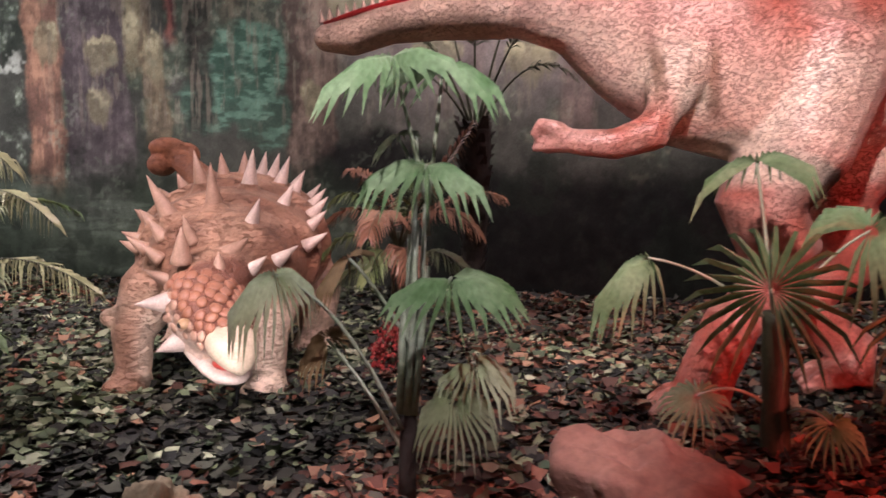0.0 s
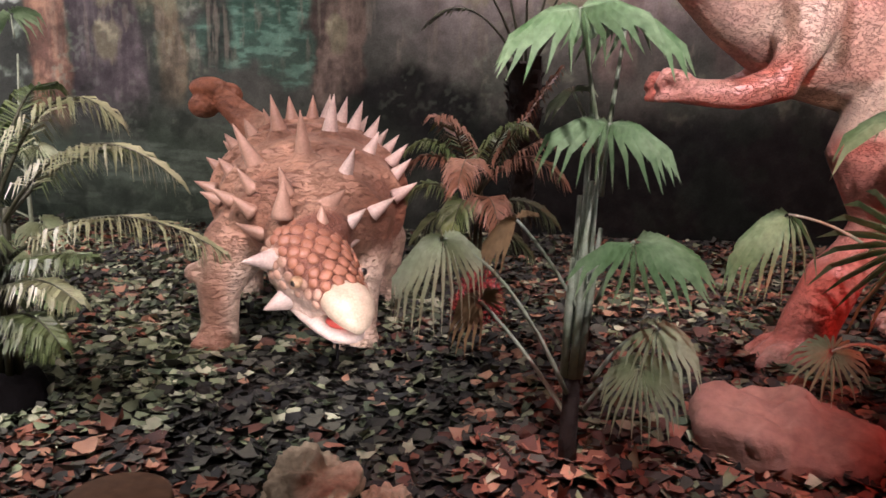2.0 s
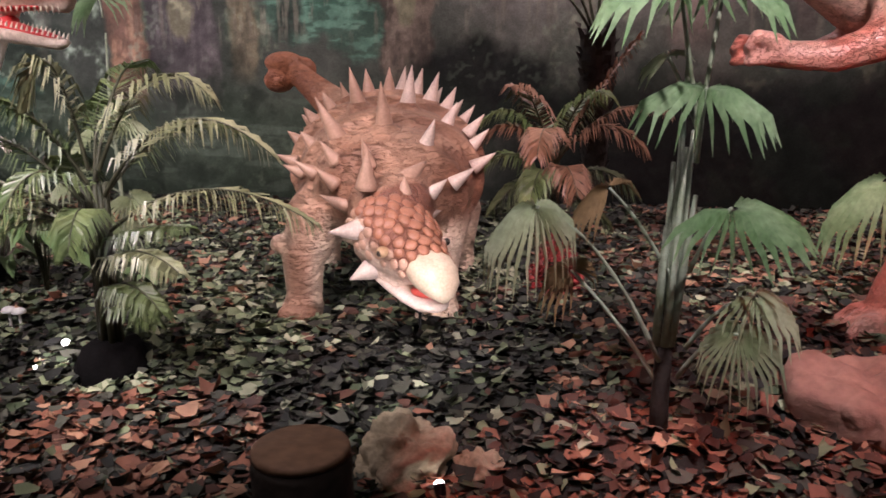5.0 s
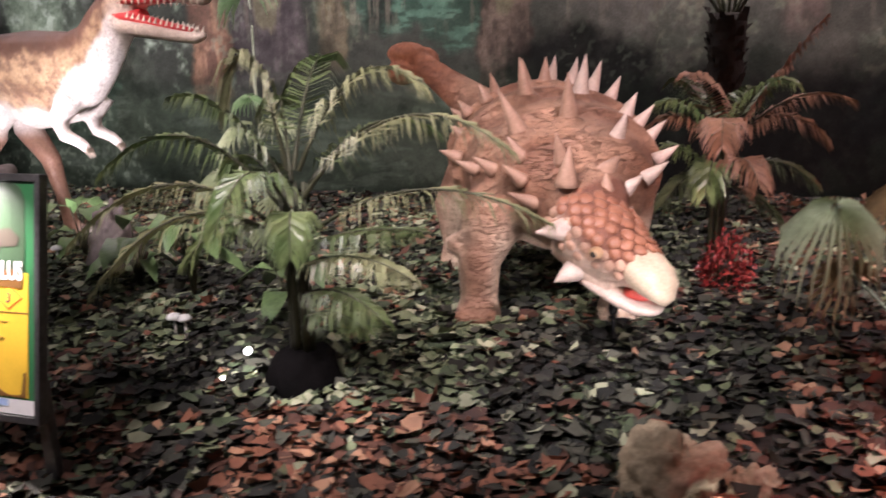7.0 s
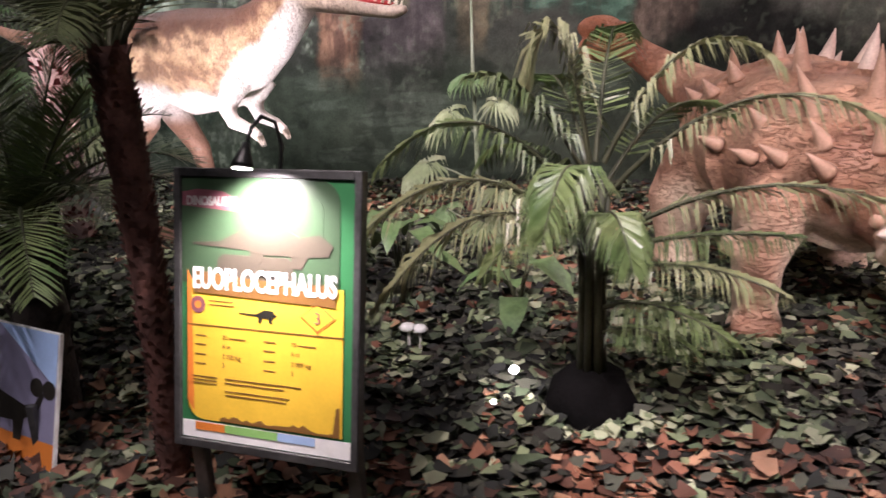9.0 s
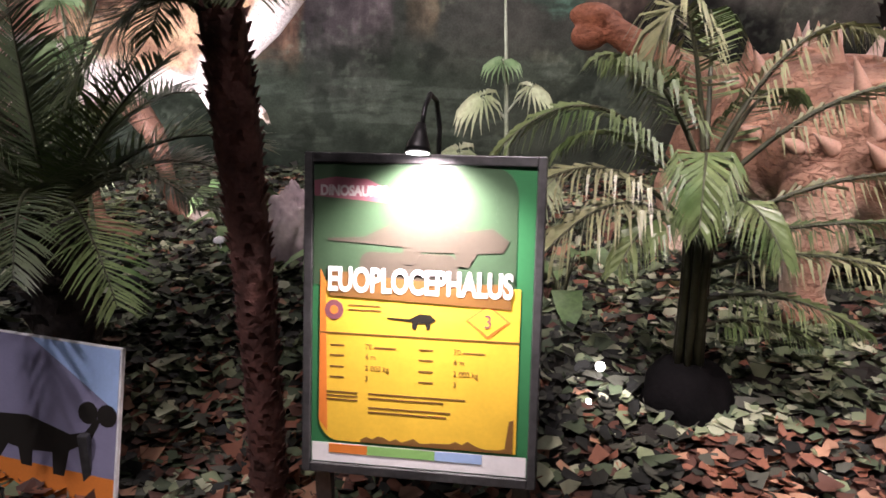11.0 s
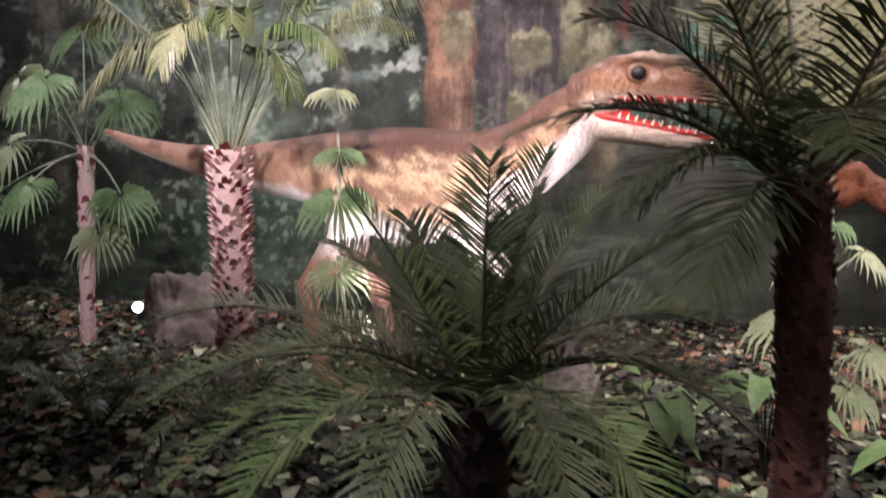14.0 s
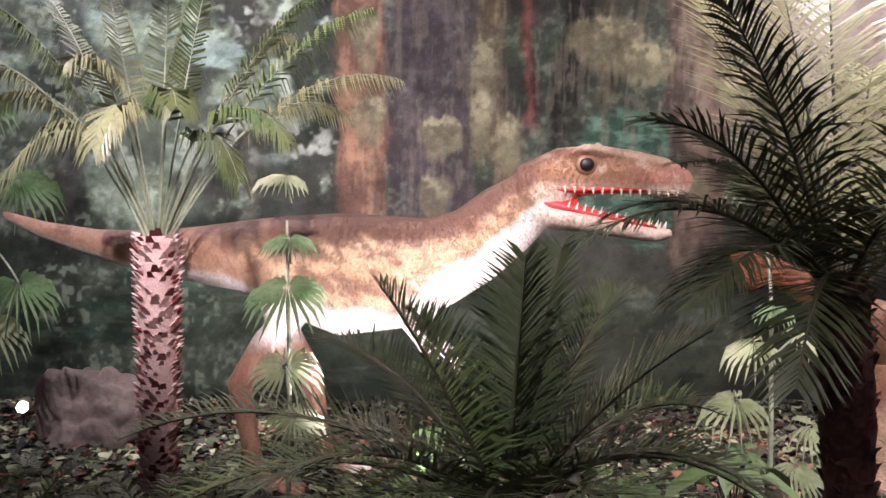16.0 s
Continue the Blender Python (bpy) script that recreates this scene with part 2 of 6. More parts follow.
class Geo:
    """Vertices and faces gathered for one mesh."""

    def __init__(self):
        self.v, self.f = [], []

    def add(self, verts, faces):
        k = len(self.v)
        self.v += [tuple(p) for p in verts]
        self.f += [tuple(k + i for i in face) for face in faces]

    def tube(self, pts, radii, sides=8, flat=1.0, cap=True):
        pts = [Vector(p) for p in pts]
        rings, last = [], Vector((1, 0, 0))
        for i, p in enumerate(pts):
            t = (pts[min(i + 1, len(pts) - 1)] - pts[max(i - 1, 0)]).normalized()
            side = t.cross(Vector((0, 0, 1)))
            side = last - t * last.dot(t) if side.length < 0.5 else side
            side = side.normalized() if side.length > 0.01 else t.orthogonal().normalized()
            side = -side if i and side.dot(last) < 0 else side
            last = side
            up = side.cross(t).normalized()
            r = radii[i]
            rx, rz = r if isinstance(r, tuple) else (r, r * flat)
            rings.append([p + side * (rx * math.cos(6.28319 * k / sides)) + up * (rz * math.sin(6.28319 * k / sides)) for k in range(sides)])
        verts = [q for ring in rings for q in ring]
        faces = [(i * sides + k, i * sides + (k + 1) % sides, (i + 1) * sides + (k + 1) % sides, (i + 1) * sides + k) for i in range(len(pts) - 1) for k in range(sides)]
        if cap:
            faces += [tuple(range(sides - 1, -1, -1)), tuple((len(pts) - 1) * sides + k for k in range(sides))]
        self.add(verts, faces)

    def ball(self, c, r, seg=14, rings=9, m=None):
        rx, ry, rz = r if isinstance(r, tuple) else (r, r, r)
        c = Vector(c)
        verts = [(0, 0, 1)] + [(math.sin(math.pi * i / rings) * math.cos(6.28319 * k / seg), math.sin(math.pi * i / rings) * math.sin(6.28319 * k / seg), math.cos(math.pi * i / rings)) for i in range(1, rings) for k in range(seg)] + [(0, 0, -1)]
        faces = [(0, 1 + k, 1 + (k + 1) % seg) for k in range(seg)]
        for i in range(rings - 2):
            o = 1 + i * seg
            faces += [(o + k, o + seg + k, o + seg + (k + 1) % seg, o + (k + 1) % seg) for k in range(seg)]
        o, last = 1 + (rings - 2) * seg, len(verts) - 1
        faces += [(o + (k + 1) % seg, o + k, last) for k in range(seg)]
        pts = [Vector((x * rx, y * ry, z * rz)) for x, y, z in verts]
        if m:
            pts = [m @ p for p in pts]
        self.add([c + p for p in pts], faces)

    def box(self, m, x0, x1, y0, y1, z0, z1):
        c = [m @ Vector((x, y, z)) for z in (z0, z1) for y in (y0, y1) for x in (x0, x1)]
        self.add(c, [(0, 2, 3, 1), (4, 5, 7, 6), (0, 1, 5, 4), (2, 6, 7, 3), (0, 4, 6, 2), (1, 3, 7, 5)])

    def mesh(self, name, mat, smooth=True):
        me = bpy.data.meshes.new(name)
        me.from_pydata(self.v, [], self.f)
        me.materials.append(mat)
        if smooth:
            me.polygons.foreach_set("use_smooth", [True] * len(me.polygons))
        return me


def thing(name, base, label, category, group="", kind=""):
    ob = new(name)
    ob.location = base
    ob.empty_display_size = 0.1
    return tagged(ob, label, category, group, kind)


def part(name, g, mat, parent, label="", smooth=True):
    """One mesh of world places under a thing or a part."""
    ob = new(name, g.mesh(name, mat, smooth))
    ob.parent = parent
    top = parent
    while top.parent:
        top = top.parent
    if parent is top:
        ob.matrix_parent_inverse = Matrix.Translation(-Vector(top.location))
    return tagged(ob, label) if label else ob


def solo(name, g, mat, label, category, kind="", group="", smooth=True):
    return tagged(new(name, g.mesh(name, mat, smooth)), label, category, group, kind)


def bevelled(ob, width=0.006, segments=2):
    b = ob.modifiers.new("bevel", "BEVEL")
    b.width, b.segments, b.limit_method = width, segments, "ANGLE"
    return ob


rng = np.random.default_rng(7)
MOUNDS = [(-2.98, 3.5, 0.05, 0.22), (-0.62, 3.1, 0.1, 0.25), (-0.3, 3.1, 0.08, 0.2), (-3.6, 3.0, 0.06, 0.4), (-5.6, 3.6, 0.12, 0.5), (-4.9, 4.2, 0.1, 0.5), (0.9, 3.4, 0.08, 0.5), (-2.2, 3.2, 0.05, 0.4)]


def ground_z(x, y):
    s = min(1.0, max(0.0, (y - 2.6) / 1.6))
    z = 0.02 + 0.16 * s * s * (3 - 2 * s)
    z += 0.025 * noise.noise((x * 1.3, y * 1.3, 2.0)) + 0.012 * noise.noise((x * 5, y * 5, 7.0))
    for mx, my, h, r in MOUNDS:
        z += h * math.exp(-((x - mx) ** 2 + (y - my) ** 2) / (r * r))
    return z


def bezier(a, c, b, n):
    a, b, c = Vector(a), Vector(b), Vector(c)
    return [a * (1 - t) ** 2 + c * (2 * t * (1 - t)) + b * t * t for t in (i / n for i in range(n + 1))]


# ---- structure ----
g = Geo()
NX, NY = 190, 66
xs, ys = np.linspace(-11.4, 3.9, NX), np.linspace(1.95, 7.56, NY)
g.add([(x, y, ground_z(x, y)) for y in ys for x in xs], [(j * NX + i, j * NX + i + 1, (j + 1) * NX + i + 1, (j + 1) * NX + i) for j in range(NY - 1) for i in range(NX - 1)])
solo("ground", g, M_SOIL, "dark soil bed under camouflage netting", "ground", "structure")
g = Geo()
I4 = Matrix.Identity(4)
g.box(I4, -11.4, 3.9, -1.6, 1.95, -0.12, 0.0)
solo("floor", g, M_FLOOR, "dark smooth visitor walkway floor", "floor", "structure", smooth=False)
for nm, b in (("wall_south", (-11.5, 4.0, -1.75, -1.6, -0.1, 4.3)), ("wall_west", (-11.55, -11.4, -1.6, 7.6, -0.1, 4.3)), ("wall_east", (3.9, 4.05, -1.6, 7.6, -0.1, 4.3)), ("wall_north", (-11.5, 4.0, 7.62, 7.8, -0.1, 4.3)), ("ceiling", (-11.5, 4.0, -1.7, 7.8, 4.3, 4.42))):
    g = Geo()
    g.box(I4, *b)
    solo(nm, g, M_DARK, "matt black painted hall " + nm.split("_")[0], nm.split("_")[0], "structure", smooth=False)


# ---- printed forest mural ----
def lattice(X, Z, scale, seed):
    r = np.random.default_rng(seed).random((128, 128))
    u, v = X * scale + 50, Z * scale + 50
    i, j = np.floor(u).astype(int), np.floor(v).astype(int)
    fu, fv = u - i, v - j
    fu, fv = fu * fu * (3 - 2 * fu), fv * fv * (3 - 2 * fv)
    i0, j0, i1, j1 = i % 128, j % 128, (i + 1) % 128, (j + 1) % 128
    return (r[i0, j0] * (1 - fu) + r[i1, j0] * fu) * (1 - fv) + (r[i0, j1] * (1 - fu) + r[i1, j1] * fu) * fv


def clouds(X, Z, scale, seed, octaves=5, gain=0.55):
    out, amp, tot = 0, 1.0, 0.0
    for o in range(octaves):
        out = out + amp * lattice(X, Z, scale * 2**o, seed + o)
        tot += amp
        amp *= gain
    return out / tot


def step(x, a, b):
    t = np.clip((x - a) / (b - a), 0, 1)
    return t * t * (3 - 2 * t)


def lay(C, mask, colour):
    m = mask[..., None]
    C[:] = C * (1 - m) + np.asarray(colour) * m


MX, MZ = 1200, 325
X, Z = np.meshgrid(np.linspace(-11.3, 3.85, MX), np.linspace(0.0, 4.1, MZ), indexing="ij")
far, leafy, speck = clouds(X, Z, 0.7, 11), clouds(X, Z, 2.2, 31), clouds(X, Z, 9, 51, 3, 0.7)
fine_leaf, blot = clouds(X, Z, 16, 401, 2, 0.8), clouds(X, Z, 1.4, 71)
bark, streak = clouds(X * 3.0, Z * 0.7, 3.0, 101), clouds(X * 6.0, Z * 1.0, 4.0, 111)
left = 1 - step(X, -5.7, -4.9)
mid = step(X, -4.0, -3.0)
C = np.empty((MX, MZ, 3))
C[:] = (0.05, 0.056, 0.047)
# sunlit foliage on the left, drifting mist on the right
lay(C, step(far, 0.36, 0.6) * left, (0.14, 0.18, 0.135))
lay(C, step(leafy, 0.46, 0.62) * left * 0.85, (0.22, 0.29, 0.21))
lay(C, step(speck, 0.53, 0.7) * step(leafy, 0.4, 0.58) * left * 0.8, (0.38, 0.46, 0.37))
lay(C, step(clouds(X * 0.6, Z * 2.0, 3.0, 75), 0.56, 0.68) * step(Z, 2.0, 2.6) * left * 0.6, (0.36, 0.5, 0.45))
lay(C, step(blot, 0.54, 0.66) * left * 0.8, (0.02, 0.028, 0.022))
lay(C, (1 - step(X, -8.0, -7.3)) * 0.6, (0.025, 0.03, 0.025))
lay(C, step(far, 0.34, 0.62) * (1 - left) * 0.8, (0.1, 0.1, 0.085))
lay(C, step(Z + 0.5 * (far - 0.5), 1.6, 2.4) * step(X, -2.6, -1.4) * 0.8, (0.24, 0.21, 0.2))
lay(C, step(leafy, 0.5, 0.62) * (1 - left) * (1 - 0.6 * mid) * 0.6, (0.07, 0.1, 0.07))
lay(C, step(speck, 0.55, 0.68) * step(leafy, 0.46, 0.58) * (1 - left) * 0.35, (0.2, 0.21, 0.15))


def frayed(cx, cz, rx, rz, seed, tail=0.0):
    """A soft-edged patch with a ragged outline, hanging down by tail times its height."""
    dz = np.where(Z < cz, (Z - cz) / (rz * (1 + tail)), (Z - cz) / rz)
    d = np.hypot((X - cx) / rx, dz) + 0.7 * (clouds(X, Z, 5, seed) - 0.5) + tail * 0.5 * (clouds(X * 4, Z * 0.5, 6, seed + 3) - 0.5)
    return 1 - step(d, 0.72, 1.08)


# a blue-green tree crown and glints of sky beyond
for cx, cz, rx, rz, amount in ((-3.15, 2.25, 0.5, 0.42, 0.95), (-3.5, 1.9, 0.4, 0.3, 0.7), (-2.9, 1.75, 0.35, 0.3, 0.6), (-6.9, 1.05, 0.5, 0.35, 0.8), (-7.4, 0.8, 0.5, 0.3, 0.8), (-2.6, 2.9, 0.25, 0.15, 0.5), (-3.0, 2.45, 0.3, 0.2, 0.6)):
    m = frayed(cx, cz, rx, rz, 601 + int(abs(cx) * 10))
    lay(C, m * amount, (0.045, 0.095, 0.07))
    lay(C, m * amount * step(clouds(X * 0.8 + Z * 0.5, Z * 2.0, 7, 611, 3, 0.7), 0.46, 0.62), (0.12, 0.23, 0.17))
sky = step(clouds(X, Z, 6.0, 641, 3, 0.7), 0.56, 0.68) * step(clouds(X, Z, 1.3, 651), 0.46, 0.6)
lay(C, sky * step(Z, 1.9, 2.4) * (0.85 * left + 0.25 * (1 - mid) * (1 - left)), (0.46, 0.52, 0.45))


def trunk(x0, x1, colour, dark, z0=0.0, lean=0.0, solid=0.93, z1=9.0):
    wob = 0.18 * (clouds(X * 0 + x0, Z, 1.2, int(abs(x0) * 37) + 5) - 0.5) + lean * (Z - 2.0)
    edge = 0.14 * (clouds(X, Z, 4, 7 + int(abs(x0) * 9), 4, 0.7) - 0.5)
    soft = 0.03 + 0.1 * (1 - solid)
    m = step(X - wob + edge, x0 - soft, x0 + soft) * (1 - step(X - wob + edge, x1 - soft, x1 + soft)) * step(Z, z0, z0 + 0.3) * (1 - step(Z, z1 - 0.1, z1)) * solid
    tone = step(bark * 0.45 + streak * 0.3 + speck * 0.25, 0.4, 0.62)
    round_off = 0.72 + 0.28 * np.sin(np.pi * np.clip((X - wob - x0) / (x1 - x0), 0.06, 0.94))
    col = (np.asarray(dark) * (1 - tone[..., None]) + np.asarray(colour) * tone[..., None]) * round_off[..., None]
    C[:] = C * (1 - m[..., None]) + col * m[..., None]


for x0, x1, col, dk, z0, ln, solid, z1 in (
    (-10.6, -10.2, (0.12, 0.1, 0.08), (0.05, 0.045, 0.04), 0.5, 0.03, 0.8, 9), (-9.2, -8.8, (0.15, 0.14, 0.11), (0.06, 0.06, 0.05), 0.5, -0.02, 0.7, 9),
    (-7.95, -7.65, (0.05, 0.05, 0.045), (0.025, 0.026, 0.024), 0.6, 0.02, 0.8, 9), (-6.35, -6.22, (0.12, 0.12, 0.1), (0.07, 0.07, 0.055), 1.2, 0.03, 0.6, 9),
    (-5.15, -4.4, (0.125, 0.11, 0.11), (0.075, 0.065, 0.068), 0.6, 0.0, 0.96, 9), (-5.58, -5.16, (0.36, 0.215, 0.14), (0.17, 0.1, 0.075), 0.9, -0.015, 0.95, 9),
    (-4.44, -4.2, (0.25, 0.22, 0.13), (0.12, 0.1, 0.07), 2.1, 0.04, 0.9, 9), (-4.24, -3.98, (0.2, 0.17, 0.11), (0.1, 0.085, 0.06), 1.2, 0.0, 0.92, 2.5), (-3.99, -3.9, (0.24, 0.1, 0.08), (0.1, 0.045, 0.045), 2.35, 0.0, 0.9, 9),
    (-3.75, -3.5, (0.05, 0.048, 0.04), (0.02, 0.02, 0.018), 1.5, 0.03, 0.85, 9), (-3.38, -3.15, (0.15, 0.14, 0.1), (0.07, 0.065, 0.05), 2.5, 0.0, 0.7, 9), (-2.72, -2.24, (0.19, 0.145, 0.115), (0.085, 0.065, 0.055), 0.9, -0.02, 0.95, 9),
    (-1.75, -1.55, (0.13, 0.11, 0.1), (0.08, 0.065, 0.06), 1.7, 0.05, 0.55, 9), (-1.05, -0.85, (0.17, 0.13, 0.115), (0.09, 0.07, 0.065), 1.6, -0.04, 0.5, 9), (-0.2, 0.15, (0.22, 0.16, 0.14), (0.12, 0.09, 0.08), 1.4, 0.0, 0.6, 9),
    (0.75, 0.95, (0.14, 0.1, 0.09), (0.08, 0.06, 0.055), 1.4, 0.03, 0.5, 9), (1.5, 1.8, (0.15, 0.11, 0.1), (0.08, 0.06, 0.055), 1.2, 0.03, 0.7, 9), (2.8, 3.2, (0.13, 0.1, 0.09), (0.07, 0.055, 0.05), 1.0, 0.0, 0.8, 9)):
    trunk(x0, x1, col, dk, z0, ln, solid, z1)
# moss cushions with hanging beards
for cx, cz, rx, rz in ((-5.32, 2.6, 0.16, 0.14), (-4.7, 2.45, 0.2, 0.12), (-4.33, 3.0, 0.13, 0.3), (-4.11, 2.45, 0.12, 0.16), (-3.3, 3.3, 0.34, 0.16), (-2.95, 3.1, 0.3, 0.12), (-4.36, 2.65, 0.1, 0.2), (-5.35, 3.3, 0.12, 0.2), (-2.05, 2.9, 0.3, 0.15), (-4.75, 1.95, 0.16, 0.14), (-2.5, 2.0, 0.1, 0.12), (-1.3, 2.35, 0.25, 0.1), (-0.45, 2.3, 0.3, 0.12)):
    m = frayed(cx, cz, rx, rz, 131, 1.2)
    lay(C, m * 0.75, (0.19, 0.18, 0.115))
    lay(C, m * step(Z, cz - rz, cz + rz * 0.6) * step(speck, 0.44, 0.6) * 0.85, (0.34, 0.33, 0.21))
lay(C, step(clouds(X * 6, Z * 0.8, 3, 661), 0.58, 0.68) * step(Z, 1.5, 1.9) * (1 - left) * 0.4, (0.2, 0.18, 0.14))
# dark hollow, banks and water low down; the right band is painted-in darkness
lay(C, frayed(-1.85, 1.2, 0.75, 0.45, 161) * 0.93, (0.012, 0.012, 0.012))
# Right band: the unlit void there, put into the print as near-black.
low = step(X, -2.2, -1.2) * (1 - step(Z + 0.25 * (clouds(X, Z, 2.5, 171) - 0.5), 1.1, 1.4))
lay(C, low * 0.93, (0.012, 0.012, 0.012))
water = (1 - step(Z + 0.2 * (clouds(X, Z, 2.0, 181) - 0.5), 0.95, 1.45)) * (1 - step(X, -2.6, -1.6))
lay(C, water * 0.75, (0.04, 0.058, 0.04))
lay(C, water * step(clouds(X * 0.5, Z * 3, 4, 185), 0.56, 0.68) * 0.5, (0.1, 0.13, 0.1))
lay(C, step(clouds(X, Z, 2.6, 671), 0.58, 0.68) * (1 - step(Z, 1.3, 1.9)) * 0.6, (0.02, 0.026, 0.02))
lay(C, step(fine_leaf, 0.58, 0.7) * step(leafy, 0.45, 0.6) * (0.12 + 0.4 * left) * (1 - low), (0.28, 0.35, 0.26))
lay(C, step(1 - fine_leaf, 0.58, 0.7) * 0.3 * (0.4 + 0.6 * left), (0.03, 0.04, 0.03))
C *= (0.7 + 0.6 * clouds(X, Z, 5.0, 191, 3, 0.8))[..., None] * (0.8 + 0.4 * speck)[..., None]
C = np.clip(C, 0.004, 0.8)
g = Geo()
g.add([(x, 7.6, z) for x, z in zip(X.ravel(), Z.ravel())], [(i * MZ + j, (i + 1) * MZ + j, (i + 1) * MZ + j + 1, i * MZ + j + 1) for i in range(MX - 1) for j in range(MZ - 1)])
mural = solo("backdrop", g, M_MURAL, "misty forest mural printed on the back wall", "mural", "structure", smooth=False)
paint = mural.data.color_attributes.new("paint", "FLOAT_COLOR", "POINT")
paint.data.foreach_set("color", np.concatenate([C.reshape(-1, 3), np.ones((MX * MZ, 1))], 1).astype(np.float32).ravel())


# ---- sculptures ----
def sculpture(name, g, extras, colour_of, mat, voxel, label, category, plated=None, smooth_mat=None):
    """Blends the volumes of g into one skin, adds claws and horns, and paints it by place. extras: (geo, colour)."""
    tmp = new("blank", g.mesh("blank", mat))
    r = tmp.modifiers.new("skin", "REMESH")
    r.mode, r.voxel_size, r.use_smooth_shade = "VOXEL", voxel, True
    s = tmp.modifiers.new("soft", "SMOOTH")
    s.factor, s.iterations = 0.5, 4
    dg = bpy.context.evaluated_depsgraph_get()
    me = bpy.data.meshes.new_from_object(tmp.evaluated_get(dg))
    V = np.empty(len(me.vertices) * 3)
    me.vertices.foreach_get("co", V)
    V = V.reshape(-1, 3)
    N = np.empty(len(me.vertices) * 3)
    me.vertices.foreach_get("normal", N)
    cols = [colour_of(V, N.reshape(-1, 3))]
    verts, faces = V.tolist(), [tuple(p.vertices) for p in me.polygons]
    slots = [0] * len(faces)
    if plated:
        slots = [1 if plated(V[list(f)].mean(0)) else 0 for f in faces]
    for e, c in extras:
        slots += [2 if smooth_mat else 0] * len(e.f)
        k = len(verts)
        verts += e.v
        faces += [tuple(k + i for i in f) for f in e.f]
        cols.append(np.tile(np.asarray(c, float), (len(e.v), 1)))
    bpy.data.objects.remove(tmp)
    out = Geo()
    out.v, out.f = verts, faces
    ob = solo(name, out, mat, label, category)
    for extra in (plated and M_PLATES or mat, smooth_mat or mat):
        ob.data.materials.append(extra)
    ob.data.polygons.foreach_set("material_index", slots)
    a = ob.data.color_attributes.new("paint", "FLOAT_COLOR", "POINT")
    cols = np.concatenate(cols)
    a.data.foreach_set("color", np.concatenate([cols, np.ones((len(cols), 1))], 1).astype(np.float32).ravel())
    return ob


def blend(a, b, m):
    return np.asarray(a) * (1 - m[:, None]) + np.asarray(b) * m[:, None]


def horn(g, base, way, length, r, bend=(0, 0, 0), sides=9):
    base, way, bend = Vector(base), Vector(way).normalized(), Vector(bend)
    fr = (-0.15, 0.0, 0.3, 0.6, 0.85, 1.0)
    g.tube([base + way * length * t + bend * (t * t * length) for t in fr], [r * 1.15, r * 1.05, r * 0.78, r * 0.48, r * 0.2, r * 0.03], sides)


# armoured herbivore
g = Geo()
SP = [((-1.57, 4.02, 0.74), 0.2, 0.18), ((-1.6, 4.14, 0.78), 0.35, 0.28), ((-1.66, 4.35, 0.83), 0.45, 0.34), ((-1.76, 4.62, 0.87), 0.51, 0.37), ((-1.88, 4.92, 0.89), 0.5, 0.38), ((-2.02, 5.18, 0.92), 0.41, 0.32), ((-2.19, 5.38, 1.0), 0.22, 0.19), ((-2.38, 5.52, 1.14), 0.13, 0.12), ((-2.57, 5.62, 1.26), 0.1, 0.09), ((-2.75, 5.7, 1.38), 0.075, 0.075)]


def shell(along, ang):
    """Place, outward normal and spine direction on the armour."""
    i = min(8, int(along))
    a, b = SP[i], SP[i + 1]
    c = Vector(a[0]).lerp(Vector(b[0]), along - i)
    rx, rz = a[1] + (b[1] - a[1]) * (along - i), a[2] + (b[2] - a[2]) * (along - i)
    t = (Vector(b[0]) - Vector(a[0])).normalized()
    side = t.cross(Vector((0, 0, 1))).normalized()
    up = side.cross(t)
    return c + side * (math.sin(ang) * rx) + up * (math.cos(ang) * rz), (side * (math.sin(ang) / rx) + up * (math.cos(ang) / rz)).normalized(), t


# torso as overlapping armour bands, each flaring towards the head
ring_p, ring_r = [], []
for i in range(9):
    for k in range(12):
        a, c2, t = SP[i], SP[i + 1], k / 12
        flare = 1.05 - 0.12 * t if i < 6 else 1.0
        ring_p.append(Vector(a[0]).lerp(Vector(c2[0]), t))
        ring_r.append(((a[1] + (c2[1] - a[1]) * t) * flare, (a[2] + (c2[2] - a[2]) * t) * flare))
ring_p.append(Vector(SP[9][0]))
ring_r.append((0.075, 0.075))
g.tube(ring_p, ring_r, 36)
# head frame: x to the snout, y to the statue's right cheek, z to the crown
HF = Vector((0.7, -0.6, -0.38)).normalized()
HR = HF.cross(Vector((0, 0, 1))).normalized()
HU = HR.cross(HF)
HEAD = Vector((-1.27, 3.645, 0.55))


def head(f, r, u):
    return HEAD + HF * f + HR * r + HU * u


g.tube([(-1.58, 4.15, 0.78), (-1.56, 3.98, 0.75), head(-0.36, 0, 0.01)], [(0.24, 0.22), (0.2, 0.19), (0.17, 0.16)], 20)
g.tube([head(-0.47, 0, 0.0), head(-0.38, 0, 0.005), head(-0.27, 0, 0.0), head(-0.17, 0, -0.005), head(-0.08, 0, -0.005), head(0.0, 0, 0.0)], [(0.14, 0.13), (0.19, 0.165), (0.19, 0.15), (0.16, 0.125), (0.125, 0.09), (0.085, 0.06)], 24)
g.tube([head(-0.42, 0, -0.1), head(-0.25, 0, -0.12), head(-0.1, 0, -0.118)], [(0.15, 0.07), (0.14, 0.055), (0.1, 0.04)], 16)
